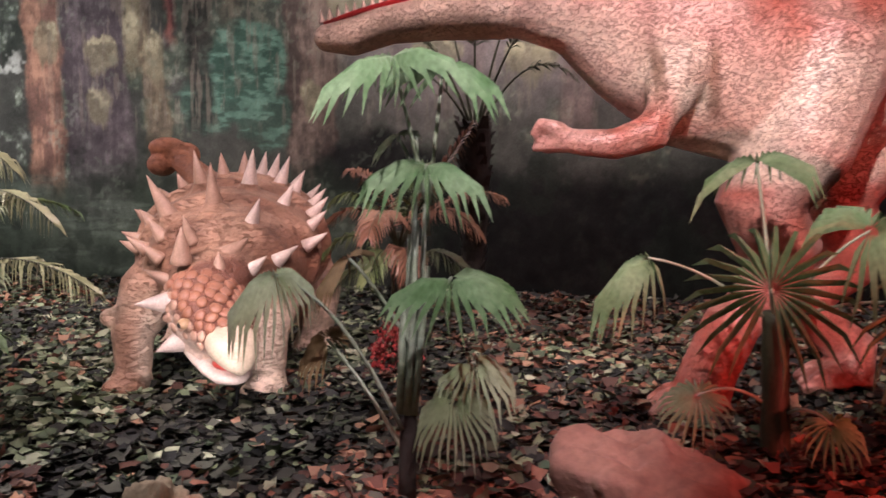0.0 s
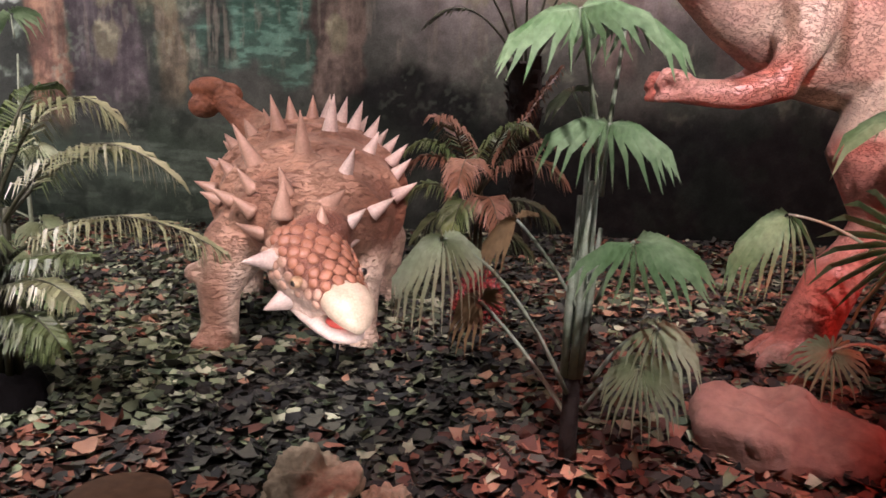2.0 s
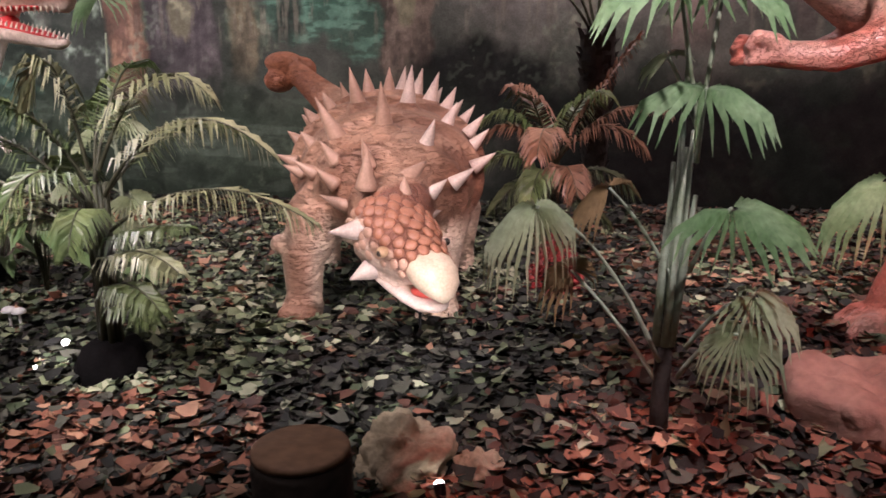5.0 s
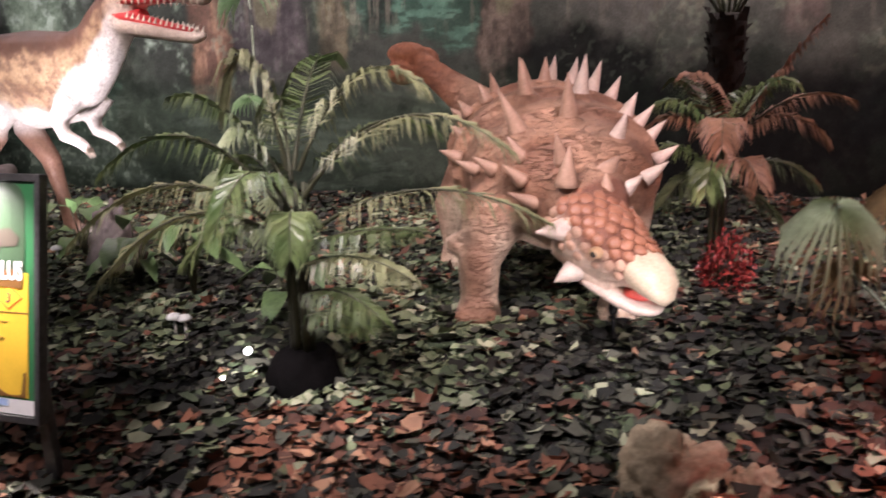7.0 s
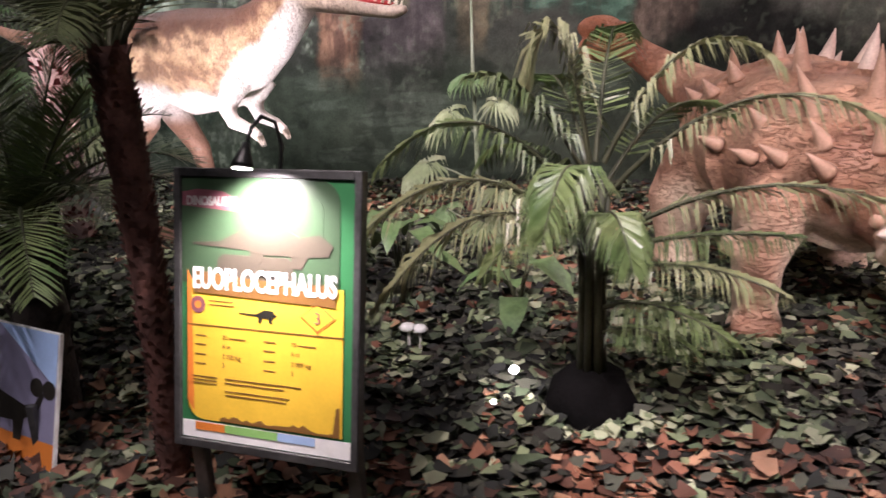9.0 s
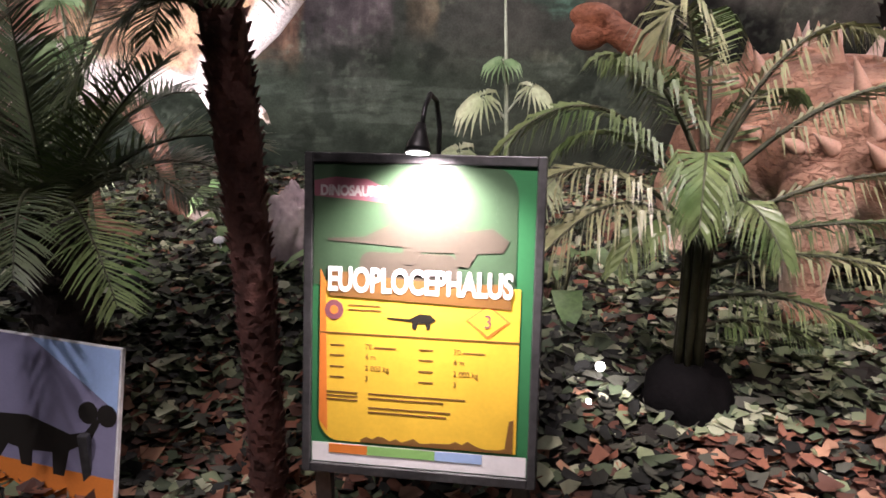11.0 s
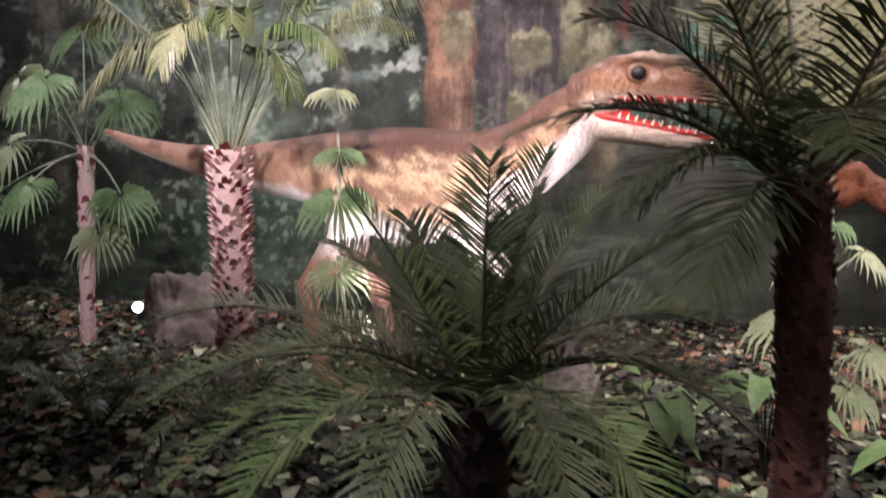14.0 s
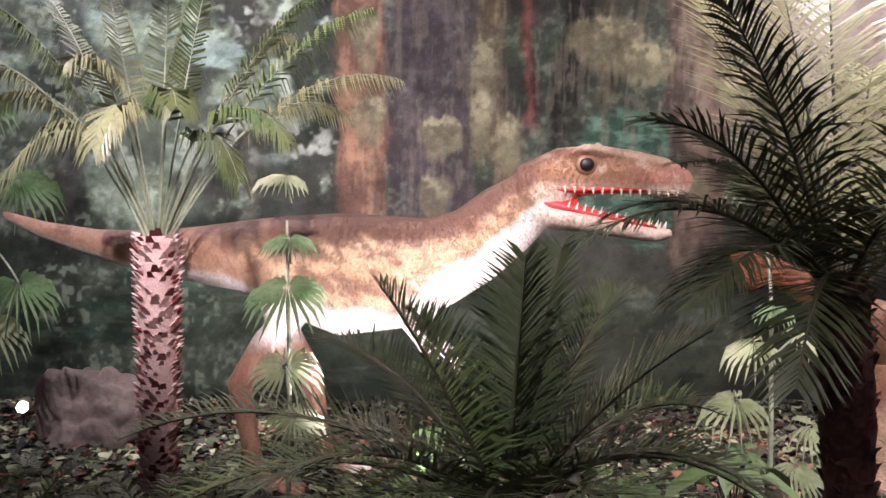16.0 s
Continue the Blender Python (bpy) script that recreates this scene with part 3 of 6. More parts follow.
# overlapping scutes over crown and cheeks
scutes, cheek = Geo(), Geo()
for i in range(10):
    f = -0.45 + 0.042 * i
    w = float(np.interp(f, (-0.47, -0.38, -0.27, -0.17, -0.08), (0.15, 0.19, 0.19, 0.16, 0.125)))
    h = float(np.interp(f, (-0.47, -0.38, -0.27, -0.17, -0.08), (0.135, 0.168, 0.152, 0.126, 0.09)))
    n = 9 if i < 6 else 7
    for k in range(n):
        a = (k - (n - 1) / 2 + 0.5 * (i % 2)) * (3.5 / n)
        rr, uu = math.sin(a), math.cos(a)
        m = Matrix((HF, HR * uu - HU * rr, HR * rr + HU * uu)).transposed() @ Matrix.Rotation(0.22, 3, "Y")
        size = 1 - 0.3 * abs(a) / 1.75 - 0.03 * max(0, i - 5)
        (cheek if abs(a) > 1.05 else scutes).ball(head(f + 0.008 * rng.normal(), rr * w * 0.985, uu * h * 0.985), (0.036 * size, 0.034 * size * (0.8 + 0.4 * rng.random()), 0.0105), 8, 6, m)
for lx, ly, sx, kx in ((-2.05, 4.08, -1.88, -0.1), (-1.4, 4.25, -1.48, 0.08)):
    z0 = ground_z(lx, ly)
    g.tube([(sx, ly + 0.2, 0.8), ((sx + lx) / 2 + kx * 0.4, ly + 0.08, 0.66), (lx, ly, 0.47), (lx, ly, 0.3), (lx, ly, z0 + 0.12), (lx, ly - 0.03, z0 + 0.03), (lx, ly - 0.03, z0 - 0.01)], [0.2, 0.16, 0.105, 0.09, 0.085, 0.115, 0.11], 16)
    for k in (-1, 0, 1):
        g.ball((lx + 0.06 * k, ly - 0.11, z0 + 0.035), (0.042, 0.055, 0.04))
    g.ball((lx - 0.1, ly - 0.02, 0.56), (0.06, 0.06, 0.05))
for lx, ly, sx in ((-2.36, 5.1, -2.2), (-1.52, 5.2, -1.7)):
    z0 = ground_z(lx, ly)
    g.tube([(sx, ly + 0.05, 0.75), (lx, ly, 0.5), (lx, ly, z0 + 0.12), (lx, ly - 0.04, z0)], [0.24, 0.17, 0.11, 0.13], 14)
    for k in (-1, 0, 1):
        g.ball((lx + 0.065 * k, ly - 0.12, z0 + 0.03), (0.045, 0.06, 0.04))
for c, r in (((-2.84, 5.72, 1.44), (0.14, 0.11, 0.075)), ((-2.86, 5.68, 1.32), (0.11, 0.1, 0.085)), ((-2.74, 5.8, 1.39), (0.1, 0.11, 0.09))):
    g.ball(c, r)
lids, spikes, pale, beak, red, jaw, eyes = Geo(), Geo(), Geo(), Geo(), Geo(), Geo(), Geo()
# tall dorsal spikes, then the shorter flank rows: (along the spine, round the back, length)
# Spikes right of the spine are pale: light from that side put into colour.
for along, ang, ln in ((2.9, -0.31, 0.18), (1.65, -0.64, 0.22), (1.65, -0.07, 0.2), (2.7, 0.2, 0.19), (3.9, -0.16, 0.12), (4.0, 0.06, 0.12), (4.1, 0.4, 0.15), (4.6, 0.3, 0.16), (3.5, 0.5, 0.16), (3.3, 0.68, 0.13), (2.2, 0.65, 0.115), (1.15, 0.47, 0.12), (4.5, 0.75, 0.13), (5.0, -0.5, 0.13)):
    q, n, t = shell(along, ang)
    r = 0.022 + 0.1 * ln
    g.ball(q - n * 0.015, (r * 1.5, r * 1.5, r * 1.1))
    horn(pale if ang > 0.1 else spikes, q + n * 0.012, n + Vector((0, 0, 0.12)), ln, r, t * 0.1, 12)
for along, ang, ln in ((4.1, 0.95, 0.13), (3.5, 0.98, 0.13), (2.9, 1.02, 0.125), (2.3, 1.1, 0.125), (1.85, 1.28, 0.12), (0.85, 1.19, 0.115), (0.1, 1.07, 0.1), (0.5, -0.34, 0.125), (1.1, -0.82, 0.11), (3.9, -0.91, 0.085), (3.1, -1.15, 0.085), (2.9, -1.42, 0.1), (3.8, -0.64, 0.09), (2.1, -1.4, 0.1), (1.5, -1.24, 0.11), (0.65, -1.09, 0.115), (0.1, -1.39, 0.125), (4.6, -1.05, 0.085), (2.3, -1.0, 0.085)):
    q, n, t = shell(along, ang)
    horn(pale if ang > 0.9 else spikes, q, n + Vector((0, 0, 0.2)), ln, 0.034, t * 0.1, 10)
horn(spikes, head(-0.5, 0.08, 0.17), HU - HF * 0.3, 0.15, 0.045)
horn(spikes, head(-0.5, -0.12, 0.16), HU * 0.7 - HR - HF * 0.2, 0.15, 0.055)
horn(spikes, head(-0.4, -0.06, 0.17), HU - HF * 0.4, 0.07, 0.03)
horn(pale, head(-0.36, 0.17, 0.03), HR - HF * 0.15 - HU * 0.02, 0.14, 0.048)
horn(pale, head(-0.27, 0.13, -0.12), HR * 0.8 - HU * 0.3, 0.11, 0.05)
horn(pale, head(-0.38, -0.17, 0.04), -HR - HF * 0.2, 0.13, 0.045)
beak.tube([head(-0.1, 0, 0.02), head(-0.05, 0, 0.012), head(0.01, 0, 0.0), head(0.06, 0, -0.02), head(0.09, 0, -0.05), head(0.095, 0, -0.07)], [(0.09, 0.06), (0.112, 0.075), (0.11, 0.072), (0.088, 0.058), (0.05, 0.035), (0.015, 0.012)], 20)
jaw.tube([head(-0.28, 0, -0.15), head(-0.16, 0, -0.142), head(-0.05, 0, -0.135), head(0.03, 0, -0.125), head(0.075, 0, -0.11), head(0.09, 0, -0.1)], [(0.13, 0.035), (0.125, 0.04), (0.11, 0.04), (0.088, 0.035), (0.05, 0.022), (0.02, 0.01)], 18)
red.ball(head(-0.02, 0, -0.088), (0.075, 0.072, 0.03), 14, 8)
lids.ball(head(-0.175, 0.158, 0.035), (0.03, 0.03, 0.024))
eyes.ball(head(-0.17, 0.176, 0.034), 0.015)
eyes.ball(head(-0.17, -0.168, 0.034), 0.017)


def anky_paint(V, N):
    n = clouds(V[:, 0], V[:, 1] + V[:, 2], 4, 5)
    c = blend((0.29, 0.145, 0.09), (0.48, 0.29, 0.195), step(n, 0.3, 0.7))
    c = blend(c, (0.74, 0.6, 0.46), step(-V[:, 2], -0.74, -0.56) * step(V[:, 1], 3.98, 4.05))
    rel = V - np.asarray(HEAD)
    f, u = rel @ np.asarray(HF), rel @ np.asarray(HU)
    skull = step(f, -0.47, -0.42) * step(4.05 - V[:, 1], 0.0, 0.05)
    c = blend(c, (0.22, 0.09, 0.055), skull)
    c = blend(c, (0.72, 0.55, 0.43), skull * (1 - step(u + 0.25 * (f + 0.3), -0.02, 0.09)))
    return blend(c, (0.44, 0.17, 0.09), step(-V[:, 0], 2.3, 2.65))


sculpture("ankylosaur_statue", g, [(scutes, (0.34, 0.145, 0.085)), (cheek, (0.5, 0.31, 0.22)), (lids, (0.55, 0.36, 0.2)), (spikes, (0.46, 0.29, 0.21)), (pale, (0.68, 0.55, 0.47)), (beak, (0.56, 0.46, 0.33)), (jaw, (0.64, 0.52, 0.44)), (red, (0.6, 0.08, 0.06)), (eyes, (0.02, 0.015, 0.01))], anky_paint, M_ANKY, 0.014, "brown armoured dinosaur statue with spikes and club tail", "dinosaur statue", lambda c: (Vector(c) - HEAD).dot(HF) > -0.45 and c[1] < 4.0, M_HORN)

# long-tailed predator
g = Geo()
TB = [((-7.3, 5.62, 1.64), 0.02, 0.02), ((-7.05, 5.6, 1.55), 0.05, 0.05), ((-6.75, 5.56, 1.48), 0.08, 0.08), ((-6.4, 5.5, 1.43), 0.115, 0.125), ((-6.1, 5.44, 1.42), 0.14, 0.165), ((-5.85, 5.36, 1.42), 0.17, 0.2), ((-5.6, 5.28, 1.38), 0.22, 0.27), ((-5.3, 5.2, 1.33), 0.25, 0.33), ((-5.02, 5.12, 1.35), 0.24, 0.3), ((-4.8, 5.03, 1.41), 0.19, 0.235), ((-4.62, 4.95, 1.5), 0.13, 0.2), ((-4.47, 4.88, 1.63), 0.11, 0.185), ((-4.33, 4.82, 1.74), 0.105, 0.15), ((-4.22, 4.78, 1.82), 0.11, 0.13)]
g.tube([p for p, _, _ in TB], [(a, b) for _, a, b in TB], 22)
g.tube([(-4.4, 4.84, 1.8), (-4.22, 4.77, 1.85), (-4.05, 4.73, 1.865), (-3.9, 4.7, 1.855), (-3.76, 4.67, 1.83), (-3.66, 4.65, 1.79), (-3.63, 4.645, 1.775)], [(0.09, 0.09), (0.115, 0.125), (0.1, 0.12), (0.08, 0.105), (0.068, 0.095), (0.055, 0.075), (0.03, 0.045)], 18)
g.tube([(-4.36, 4.83, 1.67), (-4.2, 4.77, 1.64), (-4.03, 4.73, 1.605), (-3.88, 4.7, 1.575), (-3.77, 4.68, 1.555), (-3.7, 4.67, 1.565)], [(0.1, 0.085), (0.09, 0.07), (0.07, 0.055), (0.055, 0.045), (0.045, 0.037), (0.02, 0.018)], 16)
g.ball((-4.36, 4.8, 1.7), (0.075, 0.1, 0.11))
g.ball((-4.13, 4.665, 1.9), (0.06, 0.03, 0.05))
g.ball((-4.13, 4.86, 1.9), (0.06, 0.03, 0.05))
g.tube([(-4.24, 4.68, 1.93), (-4.12, 4.64, 1.955), (-4.02, 4.645, 1.945), (-3.85, 4.65, 1.915), (-3.72, 4.64, 1.87)], [0.018, 0.028, 0.024, 0.02, 0.012], 8)
horn(g, (-4.06, 4.68, 1.95), (-0.2, -0.1, 1), 0.05, 0.035)
for lx, ly, sy in ((-5.78, 5.12, 5.18), (-5.45, 5.45, 5.38)):
    z0 = ground_z(lx, ly)
    g.tube([(-5.62, sy, 1.4), (-5.6, ly, 1.12), (-5.66, ly, 0.98), (lx - 0.05, ly, 0.75), (lx + 0.0, ly, 0.5), (lx + 0.04, ly, z0 + 0.1), (lx + 0.16, ly, z0 + 0.03)], [(0.17, 0.2), (0.12, 0.16), 0.1, 0.07, 0.05, 0.055, 0.06], 14)
    for k in (-1, 0, 1):
        g.tube([(lx + 0.1, ly + 0.02 * k, z0 + 0.05), (lx + 0.3, ly + 0.08 * k, z0 + 0.02)], [0.04, 0.02], 8)
for ay in (4.9, 5.22):
    g.tube([(-4.86, ay + 0.04, 1.22), (-4.92, ay - 0.02, 1.08), (-4.86, ay - 0.05, 0.99), (-4.76, ay - 0.05, 0.95), (-4.7, ay - 0.05, 0.9)], [0.085, 0.065, 0.045, 0.035, 0.03], 10)
teeth, gum, eye, claws, lid = Geo(), Geo(), Geo(), Geo(), Geo()
for i in range(13):
    t = i / 12
    for sy in (-1, 1):
        x, z = -4.22 + 0.52 * t, 1.765 - 0.02 * t
        horn(teeth, (x, 4.745 - 0.09 * t + sy * (0.085 - 0.045 * t), z + 0.01), (0, 0, -1), 0.032, 0.008, sides=5)
        x, z = -4.2 + 0.45 * t, 1.685 - 0.095 * t
        horn(teeth, (x, 4.76 - 0.075 * t + sy * (0.075 - 0.035 * t), z), (0.35, 0, 1), 0.032, 0.008, sides=5)
gum.tube([(-4.38, 4.83, 1.73), (-4.2, 4.76, 1.68), (-4.03, 4.73, 1.64), (-3.87, 4.695, 1.61), (-3.78, 4.68, 1.59)], [(0.095, 0.05), (0.082, 0.035), (0.062, 0.025), (0.048, 0.018), (0.03, 0.01)], 12)
gum.tube([(-4.38, 4.83, 1.76), (-4.2, 4.76, 1.765), (-4.0, 4.72, 1.768), (-3.78, 4.68, 1.765)], [(0.085, 0.04), (0.092, 0.022), (0.07, 0.018), (0.042, 0.012)], 12)
gum.tube([(-4.36, 4.82, 1.7), (-4.24, 4.77, 1.69), (-4.14, 4.75, 1.7)], [(0.085, 0.09), (0.075, 0.07), (0.05, 0.03)], 12)
lid.ball((-4.125, 4.644, 1.882), (0.056, 0.018, 0.05))
for sy in (-1, 1):
    eye.ball((-3.7, 4.655 + 0.045 * sy, 1.83), (0.014, 0.008, 0.008))
eye.ball((-4.125, 4.632, 1.88), (0.036, 0.016, 0.033))
for ay in (4.85, 5.17):
    for k in (-1, 0, 1):
        horn(claws, (-4.7, ay + 0.025 * k, 0.9), (0.5, 0, -1), 0.06, 0.012, sides=6)


def thero_paint(V, N):
    n = clouds(V[:, 0] * 1.0, V[:, 2] * 1.4, 5, 9)
    mid = np.interp(V[:, 0], [p[0][0] for p in TB], [p[0][2] for p in TB])
    half = np.interp(V[:, 0], [p[0][0] for p in TB], [p[2] for p in TB])
    h = (V[:, 2] - mid) / half + 0.5 * (n - 0.5)
    c = blend((0.55, 0.38, 0.24), (0.3, 0.18, 0.11), step(n, 0.35, 0.65))
    hair = clouds(V[:, 0] * 3 + V[:, 2] * 4, V[:, 2] * 2 - V[:, 0] * 1.5, 5, 19, 4, 0.6)
    c = blend(c, (0.2, 0.12, 0.08), step(hair, 0.48, 0.6) * 0.75)
    c = blend(c, (0.58, 0.44, 0.26), step(1 - hair, 0.52, 0.64) * 0.35)
    c = blend(c, (0.17, 0.09, 0.062), step(h + 0.3 * (hair - 0.5), 0.3, 0.65))
    stripe = step(np.sin(V[:, 0] * 19 + 3 * n), 0.45, 0.8) * step(h, -0.1, 0.3) * (1 - step(V[:, 0], -5.8, -5.4))
    c = blend(c, (0.17, 0.08, 0.05), stripe * 0.8)
    c = blend(c, (0.52, 0.3, 0.21), (1 - step(V[:, 0], -6.1, -5.5)) * 0.7)
    c = blend(c, (0.16, 0.07, 0.045), stripe * 0.6)
    c = blend(c, (0.82, 0.77, 0.72), 1 - step(h - 0.45 * step(V[:, 0], -5.0, -4.7), -0.8, -0.5))
    head = step(V[:, 0], -4.4, -4.25)
    hc = blend((0.4, 0.22, 0.13), (0.2, 0.1, 0.065), step(V[:, 2] + 0.1 * (hair - 0.5), 1.86, 1.94) * (1 - step(V[:, 0], -4.0, -3.8)))
    hc = blend(hc, (0.72, 0.6, 0.5), (1 - step(V[:, 2], 1.75, 1.83)))
    hc = blend(hc, (0.62, 0.5, 0.38), step(V[:, 2] - 0.16 * (V[:, 0] + 4.1) * -1, 1.93, 1.96) * 0.8)
    hc = blend(hc, (0.5, 0.26, 0.19), step(V[:, 0], -3.98, -3.88) * (1 - step(V[:, 2], 1.86, 1.9)) * step(V[:, 2], 1.78, 1.8))
    hc = blend(hc, (0.66, 0.53, 0.42), step(hair, 0.55, 0.68) * 0.5)
    c = blend(c, hc, head)
    leg = 1 - step(V[:, 2], 0.9, 1.05)
    return blend(c, (0.34, 0.19, 0.13), leg * (1 - step(V[:, 0], -5.35, -5.2)))


sculpture("theropod_statue", g, [(teeth, (0.85, 0.78, 0.66)), (gum, (0.62, 0.05, 0.05)), (eye, (0.012, 0.01, 0.01)), (lid, (0.26, 0.14, 0.09)), (claws, (0.3, 0.25, 0.2))], thero_paint, M_THERO, 0.014, "brown and white predatory dinosaur statue with open jaws", "dinosaur statue", None, M_HORN)

# large red predator
g = Geo()
RB = [((-0.15, 4.15, 2.15), 0.22, 0.26), ((0.1, 4.25, 2.12), 0.24, 0.3), ((0.35, 4.35, 2.02), 0.28, 0.4), ((0.65, 4.45, 1.88), 0.36, 0.48), ((1.0, 4.6, 1.82), 0.42, 0.52), ((1.35, 4.8, 1.9), 0.42, 0.5), ((1.75, 5.05, 2.0), 0.36, 0.42), ((2.2, 5.35, 2.1), 0.24, 0.28), ((2.8, 5.8, 2.2), 0.13, 0.15), ((3.3, 6.2, 2.25), 0.04, 0.05)]
g.tube([p for p, _, _ in RB], [(a, b) for _, a, b in RB], 22)
g.tube([(0.05, 4.2, 2.15), (-0.25, 4.12, 2.0), (-0.5, 4.1, 1.975), (-0.72, 4.1, 1.95), (-0.9, 4.1, 1.9), (-1.03, 4.1, 1.9), (-1.06, 4.1, 1.92)], [(0.2, 0.25), (0.2, 0.13), (0.18, 0.1), (0.16, 0.085), (0.13, 0.085), (0.09, 0.06), (0.04, 0.03)], 18)
g.tube([(0.1, 4.2, 2.35), (-0.25, 4.12, 2.36), (-0.55, 4.1, 2.34), (-0.85, 4.1, 2.28), (-1.08, 4.1, 2.2), (-1.14, 4.1, 2.17)], [(0.24, 0.2), (0.24, 0.2), (0.2, 0.18), (0.16, 0.14), (0.11, 0.1), (0.05, 0.05)], 18)
for ay in (4.12, 4.6):
    g.tube([(0.55, ay + 0.06, 1.78), (0.5, ay, 1.6), (0.44, ay - 0.02, 1.47), (0.28, ay - 0.04, 1.42), (0.12, ay - 0.05, 1.43), (0.03, ay - 0.05, 1.45)], [0.15, 0.1, 0.085, 0.065, 0.055, 0.05], 14)
    for k, dz in ((-1, 0.03), (0, -0.03), (1, 0.02)):
        g.tube([(0.07, ay - 0.05 + 0.02 * k, 1.45 + dz), (-0.03, ay - 0.06 + 0.03 * k, 1.46 + dz * 1.5), (-0.06, ay - 0.07 + 0.03 * k, 1.42 + dz)], [0.035, 0.032, 0.02], 8)
for lx, ly, tx, ty in ((0.72, 4.4, 1.05, 4.42), (1.5, 5.0, 1.5, 5.0)):
    z0 = ground_z(lx, ly)
    g.tube([(tx + 0.15, ty + 0.1, 1.85), (tx + 0.02, ty, 1.4), (tx - 0.12, ty - 0.02, 1.15), (tx - 0.02, ty, 0.95), (tx - 0.05, ty, 0.8), (tx - 0.22, ly, 0.6), (lx + 0.02, ly, z0 + 0.2), (lx - 0.03, ly - 0.05, z0 + 0.04)], [(0.3, 0.36), (0.24, 0.3), (0.2, 0.2), 0.18, 0.14, 0.13, 0.13, 0.14], 16)
    for k in (-1, 0, 1):
        g.tube([(lx, ly + 0.05 * k, z0 + 0.08), (lx - 0.16, ly - 0.06 + 0.1 * k, z0 + 0.06), (lx - 0.25, ly - 0.08 + 0.12 * k, z0 + 0.02)], [0.08, 0.065, 0.03], 10)
teeth, gum = Geo(), Geo()
for i in range(12):
    t = i / 11
    for sy in (-1, 1):
        horn(teeth, (-0.55 - 0.46 * t, 4.1 + sy * (0.14 - 0.08 * t), 2.045 - 0.08 * t), (-0.1, 0, 1), 0.05, 0.013, sides=5)
gum.tube([(-0.3, 4.12, 2.1), (-0.6, 4.1, 2.035), (-0.85, 4.1, 1.985), (-1.0, 4.1, 1.955)], [(0.17, 0.06), (0.15, 0.03), (0.12, 0.022), (0.07, 0.015)], 12)


def rex_paint(V, N):
    n = clouds(V[:, 0] + V[:, 1], V[:, 2], 3, 15)
    c = blend((0.56, 0.17, 0.125), (0.74, 0.44, 0.37), step(n, 0.35, 0.7))
    mid = np.interp(V[:, 0], [p[0][0] for p in RB], [p[0][2] for p in RB])
    under = (1 - step(V[:, 2] - mid + 0.4 * (n - 0.5), -0.22, 0.1)) * step(V[:, 2], 1.2, 1.3)
    arm = (1 - step(V[:, 2], 1.5, 1.7)) * (1 - step(V[:, 0], 0.48, 0.58)) * step(V[:, 0], -0.2, -0.15)
    c = blend(c, (0.8, 0.66, 0.54), under * (1 - arm) * (1 - step(V[:, 1], 4.75, 4.85)))
    c = blend(c, (0.7, 0.55, 0.42), (1 - step(V[:, 0], -0.35, -0.1)) * (1 - step(V[:, 2], 2.0, 2.1)))
    band = step(np.sin(V[:, 0] * 26 + 5 * n), 0.5, 0.9) * step(V[:, 0], 0.25, 0.35) * (1 - step(V[:, 0], 0.75, 0.9)) * (1 - step(V[:, 2], 1.75, 1.95)) * step(V[:, 2], 1.5, 1.55)
    return blend(c, (0.22, 0.1, 0.05), band * 0.7 * (1 - arm))


sculpture("tyrannosaur_statue", g, [(teeth, (0.8, 0.6, 0.48)), (gum, (0.5, 0.03, 0.03))], rex_paint, M_REX, 0.016, "large red dinosaur statue with pale belly and small arms", "dinosaur statue", None, M_HORN)


# ---- plants ----
def frond(parent, base, tip, arch, leaf, mat, n=34, hang=0.35, start=0.18, stem=0.007, width=0.011, mat_stem=None, name="frond", lift=0.0, twist=0.0):
    """A feathered palm leaf from base to tip, bowed up by arch, with paired leaflets."""
    base, tip = Vector(base), Vector(tip)
    mid = (base + tip) / 2 + Vector((0, 0, arch))
    pts = bezier(base, mid, tip, 14)
    g, r = Geo(), Geo()
    r.tube(pts, [stem * (1.25 - i / 14 * 1.05) for i in range(15)], 5, cap=False)
    for k in range(n):
        s = start + (1 - start) * (k + 0.5 * rng.random()) / n
        i = min(13, int(s * 14))
        p = pts[i].lerp(pts[i + 1], s * 14 - i)
        t = (pts[i + 1] - pts[i]).normalized()
        side = t.cross(Vector((0, 0, 1)))
        side = Vector((1, 0, 0)) if side.length < 0.1 else side.normalized()
        up = side.cross(t).normalized()
        env = leaf * (0.45 + 0.55 * math.sin(math.pi * min(1.0, (0.15 + 0.85 * s)) ** 0.8)) * (0.9 + 0.2 * rng.random())
        if s > 0.9:
            env *= 1.0 - 3.5 * (s - 0.9)
        fwd = 0.45 + 0.75 * s
        for sg in (-1, 1):
            w = (side * sg + t * (fwd + 0.12 * rng.normal()) + up * (0.25 + lift + 0.1 * rng.normal())).normalized()
            q1 = p + w * env * 0.5 - Vector((0, 0, hang * env * 0.18))
            q2 = p + w * env * (1 - 0.25 * hang) - Vector((0, 0, hang * env * 0.75))
            c = w.cross(up)
            c = c.normalized() if c.length > 0.05 else t
            roll = twist * (0.75 * sg + 0.35 * rng.normal())
            c = (c * math.cos(roll) + up * math.sin(roll)) * width
            g.add([p - c * 0.4, p + c * 0.4, q1 + c * 0.55, q1 - c * 0.55, q2], [(0, 1, 2, 3), (3, 2, 4)])
    f = part(name, g, mat, parent, smooth=False)
    part("rachis", r, mat_stem or M_STEM_DARK, f)
    return f


